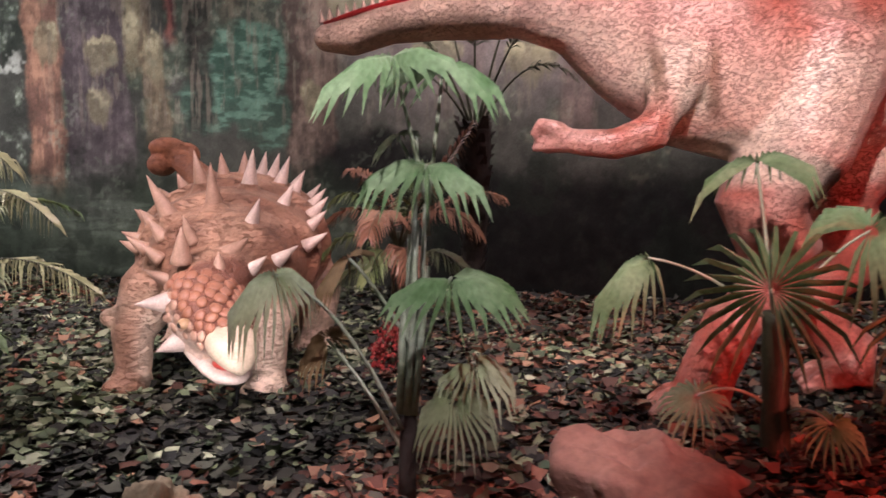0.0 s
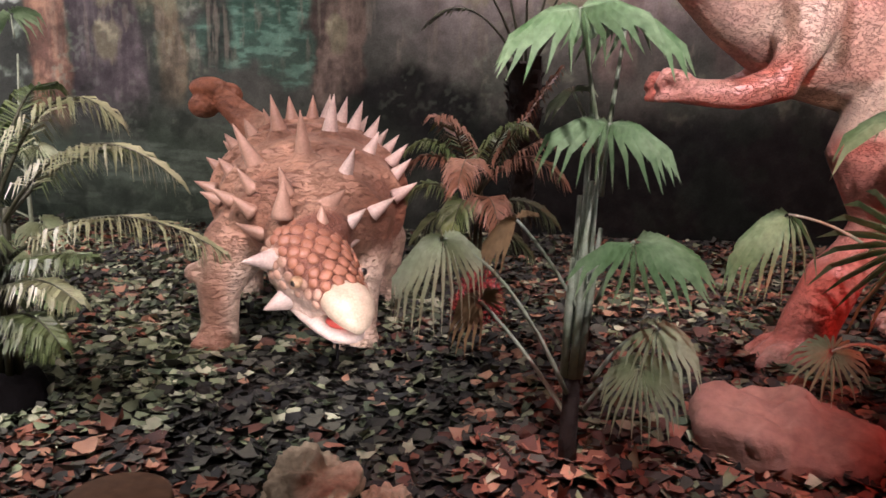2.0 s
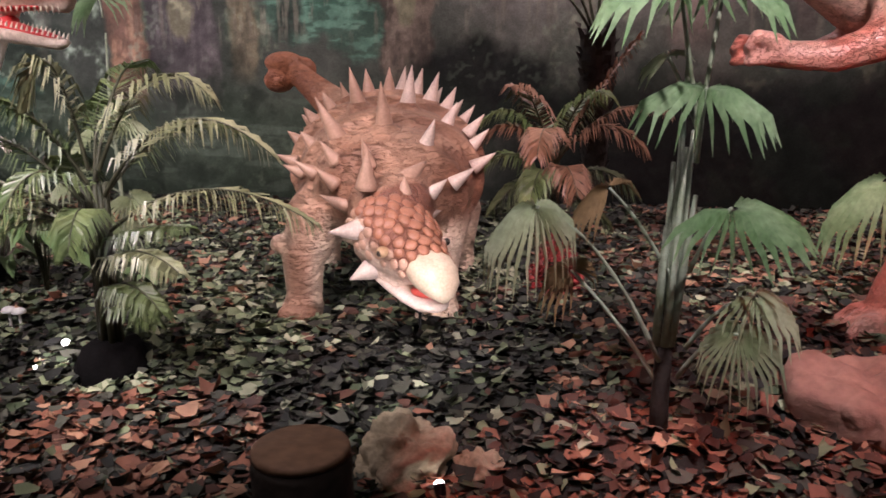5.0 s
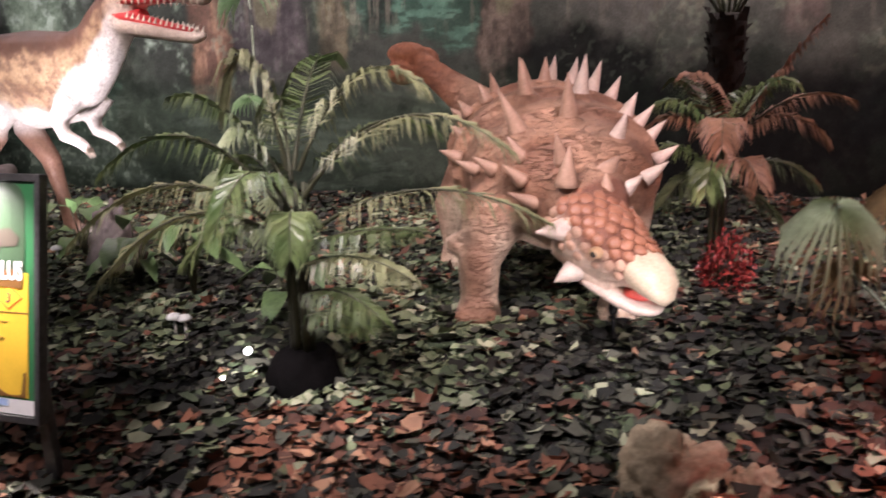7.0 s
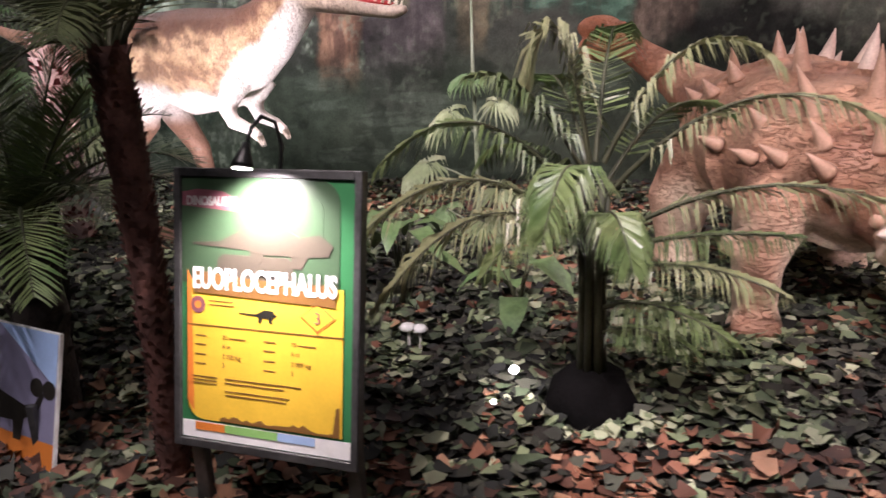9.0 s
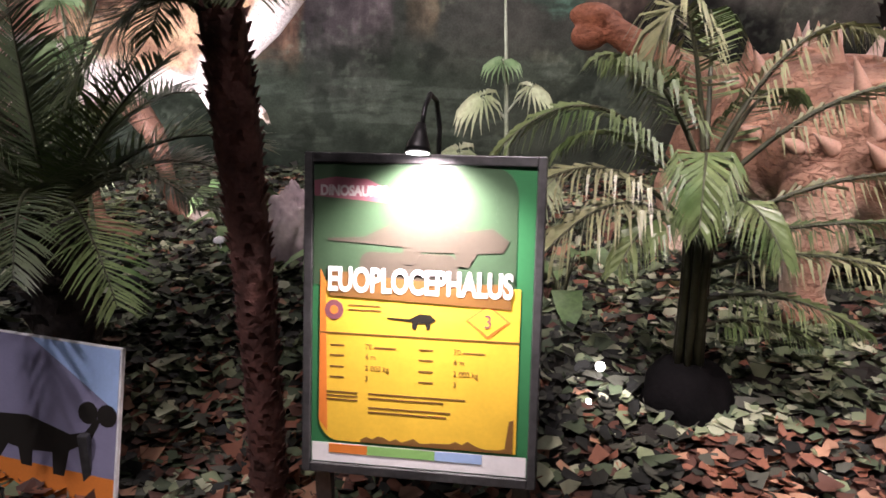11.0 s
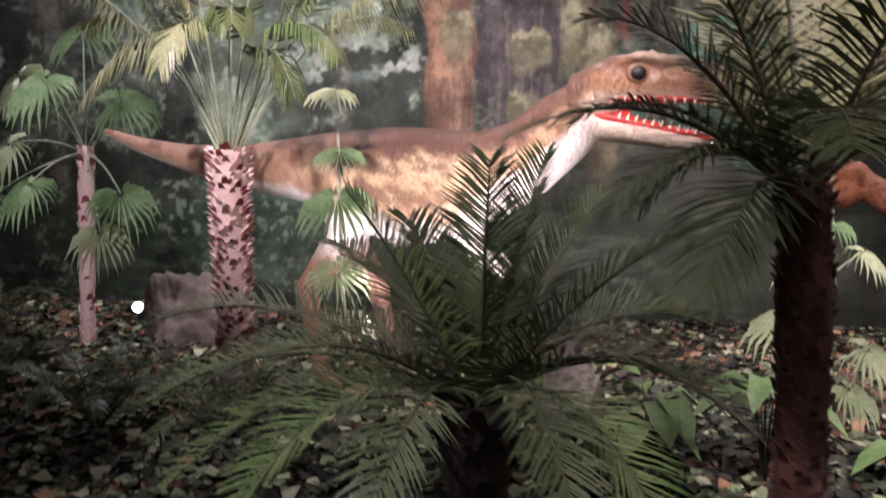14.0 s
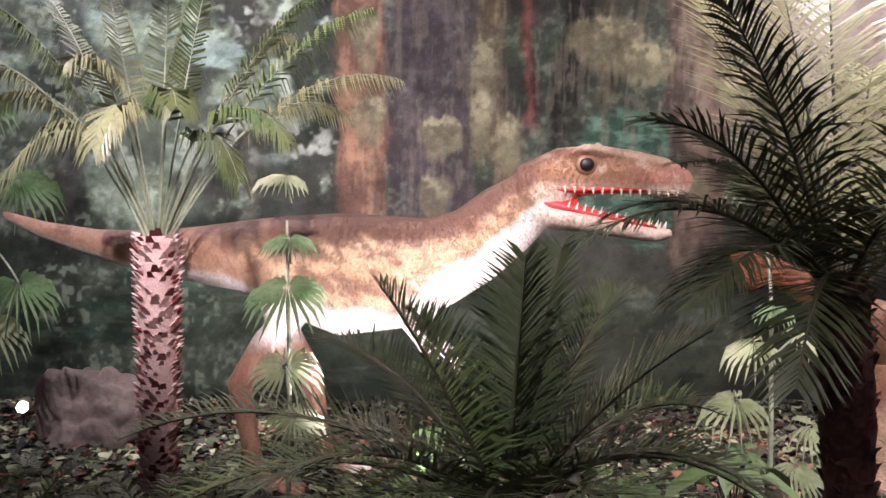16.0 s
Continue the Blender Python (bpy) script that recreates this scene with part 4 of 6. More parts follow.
def fan(parent, root, hub, facing, radius, mat, n=20, spread=300, droop=0.4, stem=0.007, mat_stem=None, bow=0.1):
    """A fan leaf: a stem from root to hub and pleated fingers that spread from the hub and droop at their tips."""
    root, hub, w = Vector(root), Vector(hub), Vector(facing).normalized()
    mid = (root + hub) / 2 + Vector((0, 0, bow))
    pts = bezier(root, mid, hub, 8)
    r = Geo()
    r.tube(pts, [stem * (1.2 - 0.06 * i) for i in range(9)], 6)
    out = (pts[-1] - pts[-2]).normalized()
    ax = out - w * out.dot(w)
    ax = (ax if ax.length > 0.05 else Vector((1, 0, 0)).cross(w)).normalized()
    ay = w.cross(ax).normalized()
    g = Geo()
    st = radians(spread) / n
    for k in range(n):
        a = (k - (n - 1) / 2) * st
        ln = radius * (0.82 + 0.18 * math.cos(a * 0.6)) * (0.92 + 0.14 * rng.random())

        def at(ang, rad, rise, sag):
            return hub + (ax * math.cos(ang) + ay * math.sin(ang)) * rad + w * rise - Vector((0, 0, sag))

        sag = droop * ln
        crease = 0.045 * radius
        i0 = at(a, ln * 0.06, 0, 0)
        m0, ml, mr = at(a, ln * 0.37, crease * 1.6, sag * 0.1), at(a - st * 0.46, ln * 0.36, -crease, sag * 0.1), at(a + st * 0.46, ln * 0.36, -crease, sag * 0.1)
        o0, ol, orr = at(a, ln * 0.74, crease, sag * 0.48), at(a - st * 0.15, ln * 0.7, -crease * 0.4, sag * 0.5), at(a + st * 0.15, ln * 0.7, -crease * 0.4, sag * 0.5)
        tip = at(a + 0.04 * rng.normal(), ln * (1.0 - 0.22 * droop), 0, sag * 1.1)
        g.add([i0, ml, m0, mr, ol, o0, orr, tip], [(0, 1, 2), (0, 2, 3), (1, 4, 5, 2), (2, 5, 6, 3), (4, 7, 5), (5, 7, 6)])
    f = part("leaf", g, mat, parent, smooth=False)
    part("leaf_stem", r, mat_stem or M_STEM, f)
    return f


def scaly_trunk(parent, base, top, r0, r1, mat, scales=0, scale_mat=None, bend=(0, 0, 0), rings=26, out=0.35):
    base, top = Vector(base), Vector(top)
    pts = bezier(base, (base + top) / 2 + Vector(bend), top, rings)
    g = Geo()
    g.tube(pts, [(r0 + (r1 - r0) * i / rings) * (1 + 0.07 * (i % 2) + 0.05 * rng.normal()) for i in range(rings + 1)], 14)
    tr = part("trunk", g, mat, parent)
    if scales:
        s = Geo()
        for k in range(scales):
            u = (k + 0.5) / scales
            i = min(rings - 1, int(u * rings))
            p = pts[i].lerp(pts[i + 1], u * rings - i)
            a = k * 2.39996 + 0.3 * rng.normal()
            d = Vector((math.cos(a), math.sin(a), 0))
            e = Vector((-d.y, d.x, 0))
            r = (r0 + (r1 - r0) * u) * 0.97
            h = (0.3 * r + 0.02) * (0.6 if scales > 300 else 1.0) * (0.65 + 0.7 * rng.random())
            s.add([p + d * r - e * h * 0.7, p + d * r + e * h * 0.7, p + d * (r * (1 + out)) + e * h * 0.35 + Vector((0, 0, h * 1.2)), p + d * (r * (1 + out)) - e * h * 0.35 + Vector((0, 0, h * 1.2)), p + d * r * 0.95 + Vector((0, 0, h * 0.9))], [(0, 1, 2, 3), (3, 2, 4), (0, 3, 4), (1, 4, 2)])
        tagged(part("bark", s, scale_mat or mat, tr, smooth=False), kind="stuff")
    return tr


def at_ground(x, y, dz=0.0):
    return (x, y, ground_z(x, y) + dz)


# fan palm beside the armoured statue
b = at_ground(-0.36, 3.13)
p = thing("fan_palm", b, "slender artificial fan palm with drooping green leaves", "palm", "fan palms")
for dx, dy, top in ((0.0, 0, 1.42), (0.022, 0.01, 1.2), (-0.02, 0.012, 1.1), (0.034, -0.012, 1.0), (-0.03, -0.012, 0.9), (0.006, -0.02, 1.15)):
    g = Geo()
    g.tube([(b[0] + dx * 0.7 - 0.01, b[1] + dy, 0.5), (b[0] + dx + 0.005, b[1] + dy, 0.75), (b[0] + dx * 1.3 + 0.02, b[1] + dy, top)], [0.015, 0.013, 0.007], 8)
    part("stem", g, M_STEM, p)
g = Geo()
g.tube([(b[0] - 0.01, b[1], b[2] - 0.03), (b[0] - 0.01, b[1], 0.3), (b[0] - 0.005, b[1], 0.48), (b[0], b[1], 0.62)], [0.034, 0.03, 0.028, 0.022], 14)
part("trunk", g, M_BARK_DARK, p, "dark fibrous trunk")
fan(p, (-0.3, 3.13, 1.2), (-0.39, 3.02, 1.66), (-0.15, -0.25, 1), 0.29, M_FAN, 24, 330, 0.45, bow=0.0)
fan(p, (-0.3, 3.13, 1.2), (-0.25, 3.12, 1.64), (0.2, -0.3, 0.9), 0.26, M_FAN, 20, 310, 0.5, bow=0.0)
fan(p, (-0.3, 3.13, 1.1), (-0.29, 3.06, 1.33), (0.1, -0.12, 1), 0.26, M_FAN, 26, 340, 0.55, bow=0.0)
fan(p, (-0.3, 3.13, 1.2), (-0.4, 3.12, 1.42), (-0.4, -0.5, 1), 0.11, M_FAN_PALE, 12, 220, 0.5, bow=0.02)
fan(p, (-0.3, 3.13, 0.75), (-0.2, 3.02, 0.98), (0.05, -0.2, 1), 0.28, M_FAN, 20, 230, 0.4, bow=0.06)
fan(p, (-0.3, 3.1, 0.5), (-0.12, 3.0, 0.72), (0.15, -0.35, 1), 0.17, M_FAN_PALE, 20, 280, 0.7, bow=0.08)
fan(p, (-0.32, 3.1, 0.4), (-0.17, 2.92, 0.62), (0.0, -0.6, 0.8), 0.17, M_FAN_PALE, 28, 350, 0.75, bow=0.08)
# This leaf's pale colour stands in for light whitening its finger tips.
fan(p, (-0.38, 3.1, 0.45), (-0.78, 3.0, 0.97), (-0.1, -0.35, 0.9), 0.21, M_FAN_PALE, 28, 350, 1.05, bow=0.2)
fan(p, (-0.34, 3.12, 0.7), (-0.56, 3.1, 1.02), (-0.5, -0.4, 1), 0.17, M_FAN_DRY, 16, 220, 0.7, bow=0.05)
fan(p, (-0.37, 3.12, 0.35), (-0.68, 3.2, 0.72), (-0.3, -0.6, 0.6), 0.15, M_FAN_DRY, 18, 300, 0.7, bow=0.05)

# fan palm before the red statue
b = at_ground(0.93, 3.8)
p = thing("fan_palm", b, "dark thick-stemmed fan palm before the red statue", "palm", "fan palms")
scaly_trunk(p, (b[0], b[1], b[2] - 0.03), (0.9, 3.8, 0.78), 0.055, 0.045, M_STEM_DARK, 0, rings=12)
C0 = (0.9, 3.8, 0.72)
fan(p, C0, (0.86, 3.68, 0.88), (-0.35, -0.9, 0.3), 0.4, M_FAN, 24, 330, 0.3, bow=0.02)
fan(p, C0, (0.42, 3.72, 0.98), (-0.5, -0.2, 1), 0.28, M_FAN, 18, 210, 0.75, bow=0.1)
fan(p, C0, (0.8, 3.75, 1.34), (-0.3, -0.4, 1), 0.29, M_FAN, 18, 220, 0.6, bow=0.05)
fan(p, C0, (1.2, 3.75, 1.1), (0.2, -0.7, 0.8), 0.36, M_FAN, 22, 300, 0.6, bow=0.1)
fan(p, C0, (1.35, 3.6, 0.85), (0.2, -0.8, 0.5), 0.36, M_FAN, 22, 320, 0.5, bow=0.1)
fan(p, (0.9, 3.8, 0.4), (0.62, 3.7, 0.46), (-0.2, -0.6, 0.8), 0.18, M_FAN_PALE, 22, 340, 0.4, bow=0.1)
fan(p, (0.92, 3.8, 0.35), (1.08, 3.65, 0.4), (0.1, -0.6, 0.8), 0.16, M_FAN, 20, 340, 0.5, bow=0.1)

# feather palm between the information panel and the armoured statue
b = at_ground(-2.65, 3.38)
p = thing("areca_palm", b, "bushy green feather palm in a black pot", "palm", "feather palms")
g = Geo()
g.tube([(b[0], b[1], b[2] - 0.02), (b[0], b[1], b[2] + 0.04), (b[0], b[1], b[2] + 0.13), (b[0], b[1], b[2] + 0.16)], [0.17, 0.16, 0.125, 0.06], 24)
g.v = [(x + 0.012 * math.sin(31 * z + 40 * y), y + 0.012 * math.sin(37 * x + 23 * z), z + 0.014 * math.sin(43 * x + 29 * y)) for x, y, z in g.v]
part("pot", g, M_POT, p, "black fabric pot")
for k in range(7):
    a = k * 0.9
    g = Geo()
    g.tube([(b[0] + 0.04 * math.cos(a), b[1] + 0.04 * math.sin(a), b[2] + 0.1), (b[0] + 0.035 * math.cos(a), b[1] + 0.035 * math.sin(a), 0.55), (b[0] + 0.05 * math.cos(a), b[1] + 0.05 * math.sin(a), 0.95)], [0.016, 0.014, 0.009], 7)
    part("cane", g, M_STEM_DARK, p)
# The pale fronds hold the glare on their upper faces as colour.
for (x, y, z), arch, root, mat, ll in (
    ((-2.86, 3.3, 1.24), 0.62, 1.0, M_FROND_PALE_LIT, 0.22), ((-3.02, 3.2, 1.3), 0.22, 0.95, M_FROND, 0.19), ((-3.32, 3.15, 1.02), 0.42, 0.85, M_FROND, 0.2),
    ((-3.38, 3.0, 0.78), 0.42, 0.75, M_FROND_PALE_LIT, 0.2), ((-3.28, 2.95, 0.6), 0.4, 0.72, M_FROND_PALE_LIT, 0.19), ((-1.76, 3.2, 1.1), 0.42, 0.9, M_FROND_PALE_LIT, 0.19),
    ((-1.63, 3.25, 0.84), 0.3, 0.75, M_FROND_PALE_LIT, 0.19), ((-2.05, 3.1, 0.84), 0.06, 0.7, M_FROND, 0.16), ((-2.08, 3.05, 0.68), 0.12, 0.62, M_FROND_PALE_LIT, 0.16),
    ((-2.2, 3.1, 0.5), 0.12, 0.5, M_FROND, 0.15), ((-2.1, 3.4, 1.3), 0.42, 1.0, M_FROND_PALE_LIT, 0.2), ((-2.9, 3.85, 1.25), 0.25, 0.95, M_FROND, 0.19), ((-2.2, 3.9, 1.1), 0.3, 0.9, M_FROND, 0.18),
    ((-3.1, 3.7, 0.95), 0.3, 0.8, M_FROND, 0.18), ((-2.75, 2.95, 0.85), 0.35, 0.85, M_FROND, 0.18), ((-2.95, 3.05, 0.7), 0.25, 0.7, M_FROND, 0.16), ((-2.5, 3.0, 0.75), 0.25, 0.75, M_FROND, 0.16), ((-2.6, 3.75, 1.42), 0.3, 1.0, M_FROND, 0.2), ((-2.3, 3.2, 0.42), 0.1, 0.4, M_FROND, 0.12)):
    frond(p, (b[0] + 0.06 * (x - b[0]), b[1] + 0.06 * (y - b[1]), root), (x, y, z), arch, ll * 1.1, mat, 48, 0.85, 0.16, 0.008, 0.0095, twist=1.0)

# reddish palm behind the armoured statue
b = at_ground(-0.91, 4.94)
p = thing("areca_palm", b, "sparse feather palm with red-brown dry fronds", "palm", "feather palms")
for k in range(4):
    g = Geo()
    a = k * 1.6
    g.tube([(b[0] + 0.03 * math.cos(a), b[1] + 0.03 * math.sin(a), b[2] - 0.02), (b[0] + 0.03 * math.cos(a), b[1], 0.6), (b[0] + 0.03 * math.cos(a), b[1], 0.95)], [0.016, 0.012, 0.008], 7)
    part("cane", g, M_STEM_DARK, p)
for (x, y, z), arch, mat in (((-0.46, 4.85, 1.56), 0.08, M_FROND_DRY), ((-0.42, 4.8, 0.96), 0.35, M_FROND_DRY), ((-1.27, 4.85, 1.12), 0.3, M_FROND), ((-1.33, 4.8, 0.8), 0.35, M_FROND), ((-0.47, 4.75, 0.75), 0.25, M_FROND_DARK), ((-1.2, 4.7, 0.65), 0.2, M_FROND_DARK), ((-0.75, 4.6, 0.75), 0.3, M_FROND_DRY), ((-1.0, 4.65, 0.7), 0.3, M_FROND), ((-0.7, 5.2, 1.2), 0.25, M_FROND), ((-1.15, 5.2, 1.25), 0.25, M_FROND), ((-0.6, 4.9, 0.55), 0.1, M_FROND_DARK), ((-0.62, 4.7, 1.25), 0.3, M_FROND), ((-1.1, 4.7, 1.3), 0.25, M_FROND_DRY), ((-1.35, 4.9, 0.95), 0.35, M_FROND_DRY), ((-0.3, 4.9, 1.15), 0.3, M_FROND_DRY), ((-0.95, 4.5, 0.95), 0.35, M_FROND_DRY)):
    frond(p, (b[0], b[1], 0.85 if z > 0.9 else 0.7), (x, y, z), arch, 0.21, mat, 44, 0.8, 0.2, 0.007, 0.0105, twist=1.0)

# low dark cycad
b = at_ground(-4.69, 3.05)
p = thing("cycad", b, "wide dark green cycad on a short trunk", "cycad")
scaly_trunk(p, (b[0], b[1], b[2] - 0.03), (-4.69, 3.05, 0.8), 0.085, 0.1, M_BARK_DARK, 60, M_BARK_DARK, rings=14)
for k, (x, y, z, arch) in enumerate(((-5.62, 3.0, 0.78, 0.28), (-5.75, 3.2, 0.95, 0.3), (-4.52, 3.2, 1.5, 0.08), (-4.2, 2.9, 1.3, 0.1), (-4.0, 2.9, 0.82, 0.3), (-4.92, 3.25, 1.3, 0.12), (-5.5, 2.85, 0.6, 0.3), (-4.1, 2.8, 0.92, 0.25), (-5.3, 2.75, 0.95, 0.22), (-5.02, 2.9, 1.4, 0.08), (-4.66, 2.95, 1.48, 0.02), (-4.36, 3.2, 1.38, 0.1), (-4.04, 3.2, 1.02, 0.25), (-5.2, 3.4, 1.2, 0.2), (-4.4, 3.6, 1.15, 0.25), (-4.9, 3.8, 1.0, 0.3), (-4.45, 2.5, 0.8, 0.3), (-4.85, 2.45, 0.75, 0.3), (-5.2, 2.6, 0.68, 0.3), (-4.15, 3.5, 0.8, 0.3), (-5.35, 3.5, 0.8, 0.3), (-4.25, 2.6, 0.7, 0.3))):
    frond(p, (-4.69 + 0.05 * (x + 4.69), 3.05 + 0.05 * (y - 3.05), 0.82), (x, y, z), arch, 0.25, M_FROND_DARK if k % 3 else M_FROND, 60, 0.2, 0.08, 0.008, 0.0065, lift=0.2)

# tall dark palm beside the information panel
b = at_ground(-3.94, 2.74)
p = thing("date_palm", b, "palm with dark red-brown trunk and feathery crown", "palm")
scaly_trunk(p, (b[0], b[1], b[2] - 0.03), (-3.97, 2.74, 1.43), 0.046, 0.056, M_BARK_RED, 310, M_BARK_RED, (0.03, 0, 0), 30, 0.3)
# Last value 1: pale copy for fronds the light falls on; 0: dark copy.
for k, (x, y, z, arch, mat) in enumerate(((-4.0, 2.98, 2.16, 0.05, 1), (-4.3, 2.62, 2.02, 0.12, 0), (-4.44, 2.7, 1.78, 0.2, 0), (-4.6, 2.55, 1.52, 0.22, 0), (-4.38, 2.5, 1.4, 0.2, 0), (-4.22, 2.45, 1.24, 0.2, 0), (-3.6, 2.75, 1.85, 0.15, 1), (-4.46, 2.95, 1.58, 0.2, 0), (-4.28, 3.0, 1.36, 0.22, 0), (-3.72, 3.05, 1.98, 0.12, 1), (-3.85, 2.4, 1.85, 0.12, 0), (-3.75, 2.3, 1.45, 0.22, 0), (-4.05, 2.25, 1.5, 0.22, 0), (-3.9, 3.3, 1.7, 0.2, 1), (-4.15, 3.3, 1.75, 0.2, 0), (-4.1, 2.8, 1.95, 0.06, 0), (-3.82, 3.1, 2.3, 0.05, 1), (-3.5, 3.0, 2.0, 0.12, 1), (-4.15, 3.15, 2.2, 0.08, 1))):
    frond(p, (-3.97 + 0.06 * (x + 3.97), 2.74 + 0.06 * (y - 2.74), 1.42), (x, y, z), arch, 0.32 if mat else 0.22, M_FROND_PALE_LIT if mat else M_FROND_DARK, 54, 0.3, 0.1, 0.007, 0.0062)

# pale scaled palm before the long-tailed statue
b = at_ground(-6.2, 5.0)
p = thing("feather_palm", b, "palm with pale pink scaled trunk and long stems", "palm")
scaly_trunk(p, (b[0], b[1], b[2] - 0.03), (-6.22, 5.0, 1.52), 0.078, 0.098, M_BARK_PINK, 520, M_BARK_PINK, rings=30, out=0.42)
for k, (x, y, z, arch) in enumerate(((-5.02, 4.8, 2.3, 0.55), (-5.75, 4.7, 1.78, 0.75), (-6.75, 4.8, 1.95, 0.6), (-6.95, 4.9, 2.62, 0.35), (-5.6, 5.2, 2.6, 0.45), (-6.2, 5.1, 3.0, 0.1), (-7.1, 5.1, 2.2, 0.6), (-5.4, 4.9, 2.75, 0.4), (-6.6, 5.2, 3.0, 0.2), (-5.9, 4.8, 2.9, 0.2), (-6.5, 4.6, 2.3, 0.6), (-6.0, 4.55, 2.1, 0.65), (-5.3, 5.3, 2.2, 0.6), (-7.0, 5.4, 2.9, 0.3), (-6.8, 4.6, 1.75, 0.75), (-5.5, 4.6, 1.95, 0.75), (-6.35, 4.5, 1.9, 0.8), (-5.15, 4.7, 2.6, 0.45), (-7.2, 4.9, 2.4, 0.5))):
    frond(p, (-6.22 + 0.05 * (x + 6.22), 5.0 + 0.05 * (y - 5.0), 1.5), (x, y, z), arch, 0.28, M_FROND_PALE_LIT if k % 2 == 0 else M_FROND, 42, 0.95, 0.42, 0.0065, 0.01, M_STEM)

# young fan palms
b = at_ground(-5.5, 4.65)
p = thing("fan_palm", b, "young fan palm with leaves stacked on one stem", "palm", "fan palms")
g = Geo()
g.tube([(b[0], b[1], b[2] - 0.03), (-5.5, 4.65, 0.9), (-5.52, 4.65, 1.6)], [0.014, 0.011, 0.006], 7)
part("stem", g, M_STEM, p)
for x, y, z, r, fc, mat, sp in ((-5.52, 4.62, 1.8, 0.17, (0.1, -0.2, 1), M_FAN_PALE, 300), (-5.5, 4.6, 1.52, 0.16, (0, -0.35, 1), M_FAN, 320), (-5.5, 4.56, 1.3, 0.24, (0, -0.6, 0.8), M_FAN, 340), (-5.5, 4.54, 0.94, 0.22, (0, -0.8, 0.7), M_FAN_PALE, 350), (-5.46, 4.55, 0.72, 0.18, (0.2, -0.6, 0.8), M_FAN_PALE, 330)):
    fan(p, (-5.5, 4.65, z - 0.12), (x, y, z), fc, r, mat, 22, sp, 0.45, 0.005, bow=0.0)
b = at_ground(-3.31, 4.46)
p = thing("fan_palm", b, "young pale green fan palm behind the sign", "palm", "fan palms")
g = Geo()
g.tube([(b[0], b[1], b[2] - 0.03), (-3.31, 4.46, 0.8), (-3.32, 4.46, 1.3), (-3.33, 4.5, 1.6)], [0.014, 0.011, 0.008, 0.005], 7)
part("stem", g, M_STEM, p)
for x, y, z, r, fc, mat in ((-3.42, 4.4, 1.08, 0.17, (-0.4, -0.5, 1), M_FAN_PALE), (-3.2, 4.42, 1.12, 0.14, (0.4, -0.4, 1), M_FAN_PALE), (-3.52, 4.35, 0.84, 0.2, (-0.3, -0.5, 1), M_FAN_PALE), (-3.18, 4.36, 0.72, 0.18, (0.3, -0.6, 0.9), M_FAN_PALE), (-3.33, 4.4, 1.24, 0.12, (0, -0.4, 1), M_FAN), (-3.35, 4.5, 1.8, 0.22, (0, -0.7, 0.8), M_FAN), (-3.25, 4.35, 0.55, 0.16, (0.2, -0.6, 0.9), M_FAN_PALE), (-3.45, 4.4, 0.6, 0.15, (-0.3, -0.6, 0.9), M_FAN)):
    fan(p, (-3.31, 4.46, z - 0.12), (x, y, z), fc, r, mat, 18, 300, 0.6, 0.005, bow=0.02)

# thin fan palm at the far end
b = at_ground(-7.62, 5.85)
p = thing("fan_palm", b, "fan palm with a thin pale trunk", "palm", "fan palms")
scaly_trunk(p, (b[0], b[1], b[2] - 0.03), (-7.58, 5.85, 1.55), 0.045, 0.05, M_BARK_PINK, 90, M_BARK_PINK, rings=20)
for k, (x, y, z, r) in enumerate(((-7.95, 5.6, 1.55, 0.3), (-7.62, 5.5, 1.95, 0.3), (-7.2, 5.6, 1.25, 0.28), (-8.0, 5.8, 2.0, 0.3), (-7.3, 5.8, 1.85, 0.3), (-7.75, 5.5, 1.3, 0.26), (-7.35, 5.6, 1.0, 0.25), (-8.1, 5.6, 1.2, 0.28), (-7.6, 5.9, 2.3, 0.3))):
    fan(p, (-7.58, 5.85, 1.5), (x, y, z), (x + 7.58, -0.7, 0.7), r, M_FAN if k % 3 else M_FAN_PALE, 20, 300, 0.55, 0.007, bow=0.1)

# dark palm behind the statues
b = at_ground(-0.75, 6.5)
p = thing("feather_palm", b, "dark tall palm with bulbous hairy trunk top", "palm")
scaly_trunk(p, (b[0], b[1], b[2] - 0.03), (-0.75, 6.5, 1.65), 0.06, 0.13, M_BARK_DARK, 120, M_BARK_DARK, rings=20)
for x, y, z, arch in ((-1.3, 6.3, 2.3, 0.4), (-0.2, 6.3, 2.4, 0.4), (-0.75, 6.4, 2.8, 0.1), (-1.1, 6.6, 2.7, 0.3), (-0.4, 6.6, 2.7, 0.3), (-1.5, 6.5, 1.9, 0.5), (0.0, 6.5, 1.95, 0.5)):
    frond(p, (-0.75 + 0.06 * (x + 0.75), 6.5, 1.62), (x, y, z), arch, 0.2, M_FROND_DARK, 26, 0.5, 0.45, 0.01, 0.014, M_STEM_DARK)

# ferns on the far ground
for x, y in ((-7.4, 4.6), (-6.6, 4.3), (-7.9, 5.0), (-5.9, 4.1), (-8.4, 5.9)):
    b = at_ground(x, y)
    p = thing("fern", b, "low arching green fern on the ground", "fern", "ground ferns")
    for k in range(9):
        a = k * 0.7 + x
        r = 0.4 + 0.15 * rng.random()
        frond(p, (x, y, b[2]), (x + r * math.cos(a), y + r * math.sin(a), b[2] + 0.2 + 0.18 * rng.random()), 0.28, 0.12, M_FROND_DARK, 24, 0.4, 0.12, 0.005, 0.01)

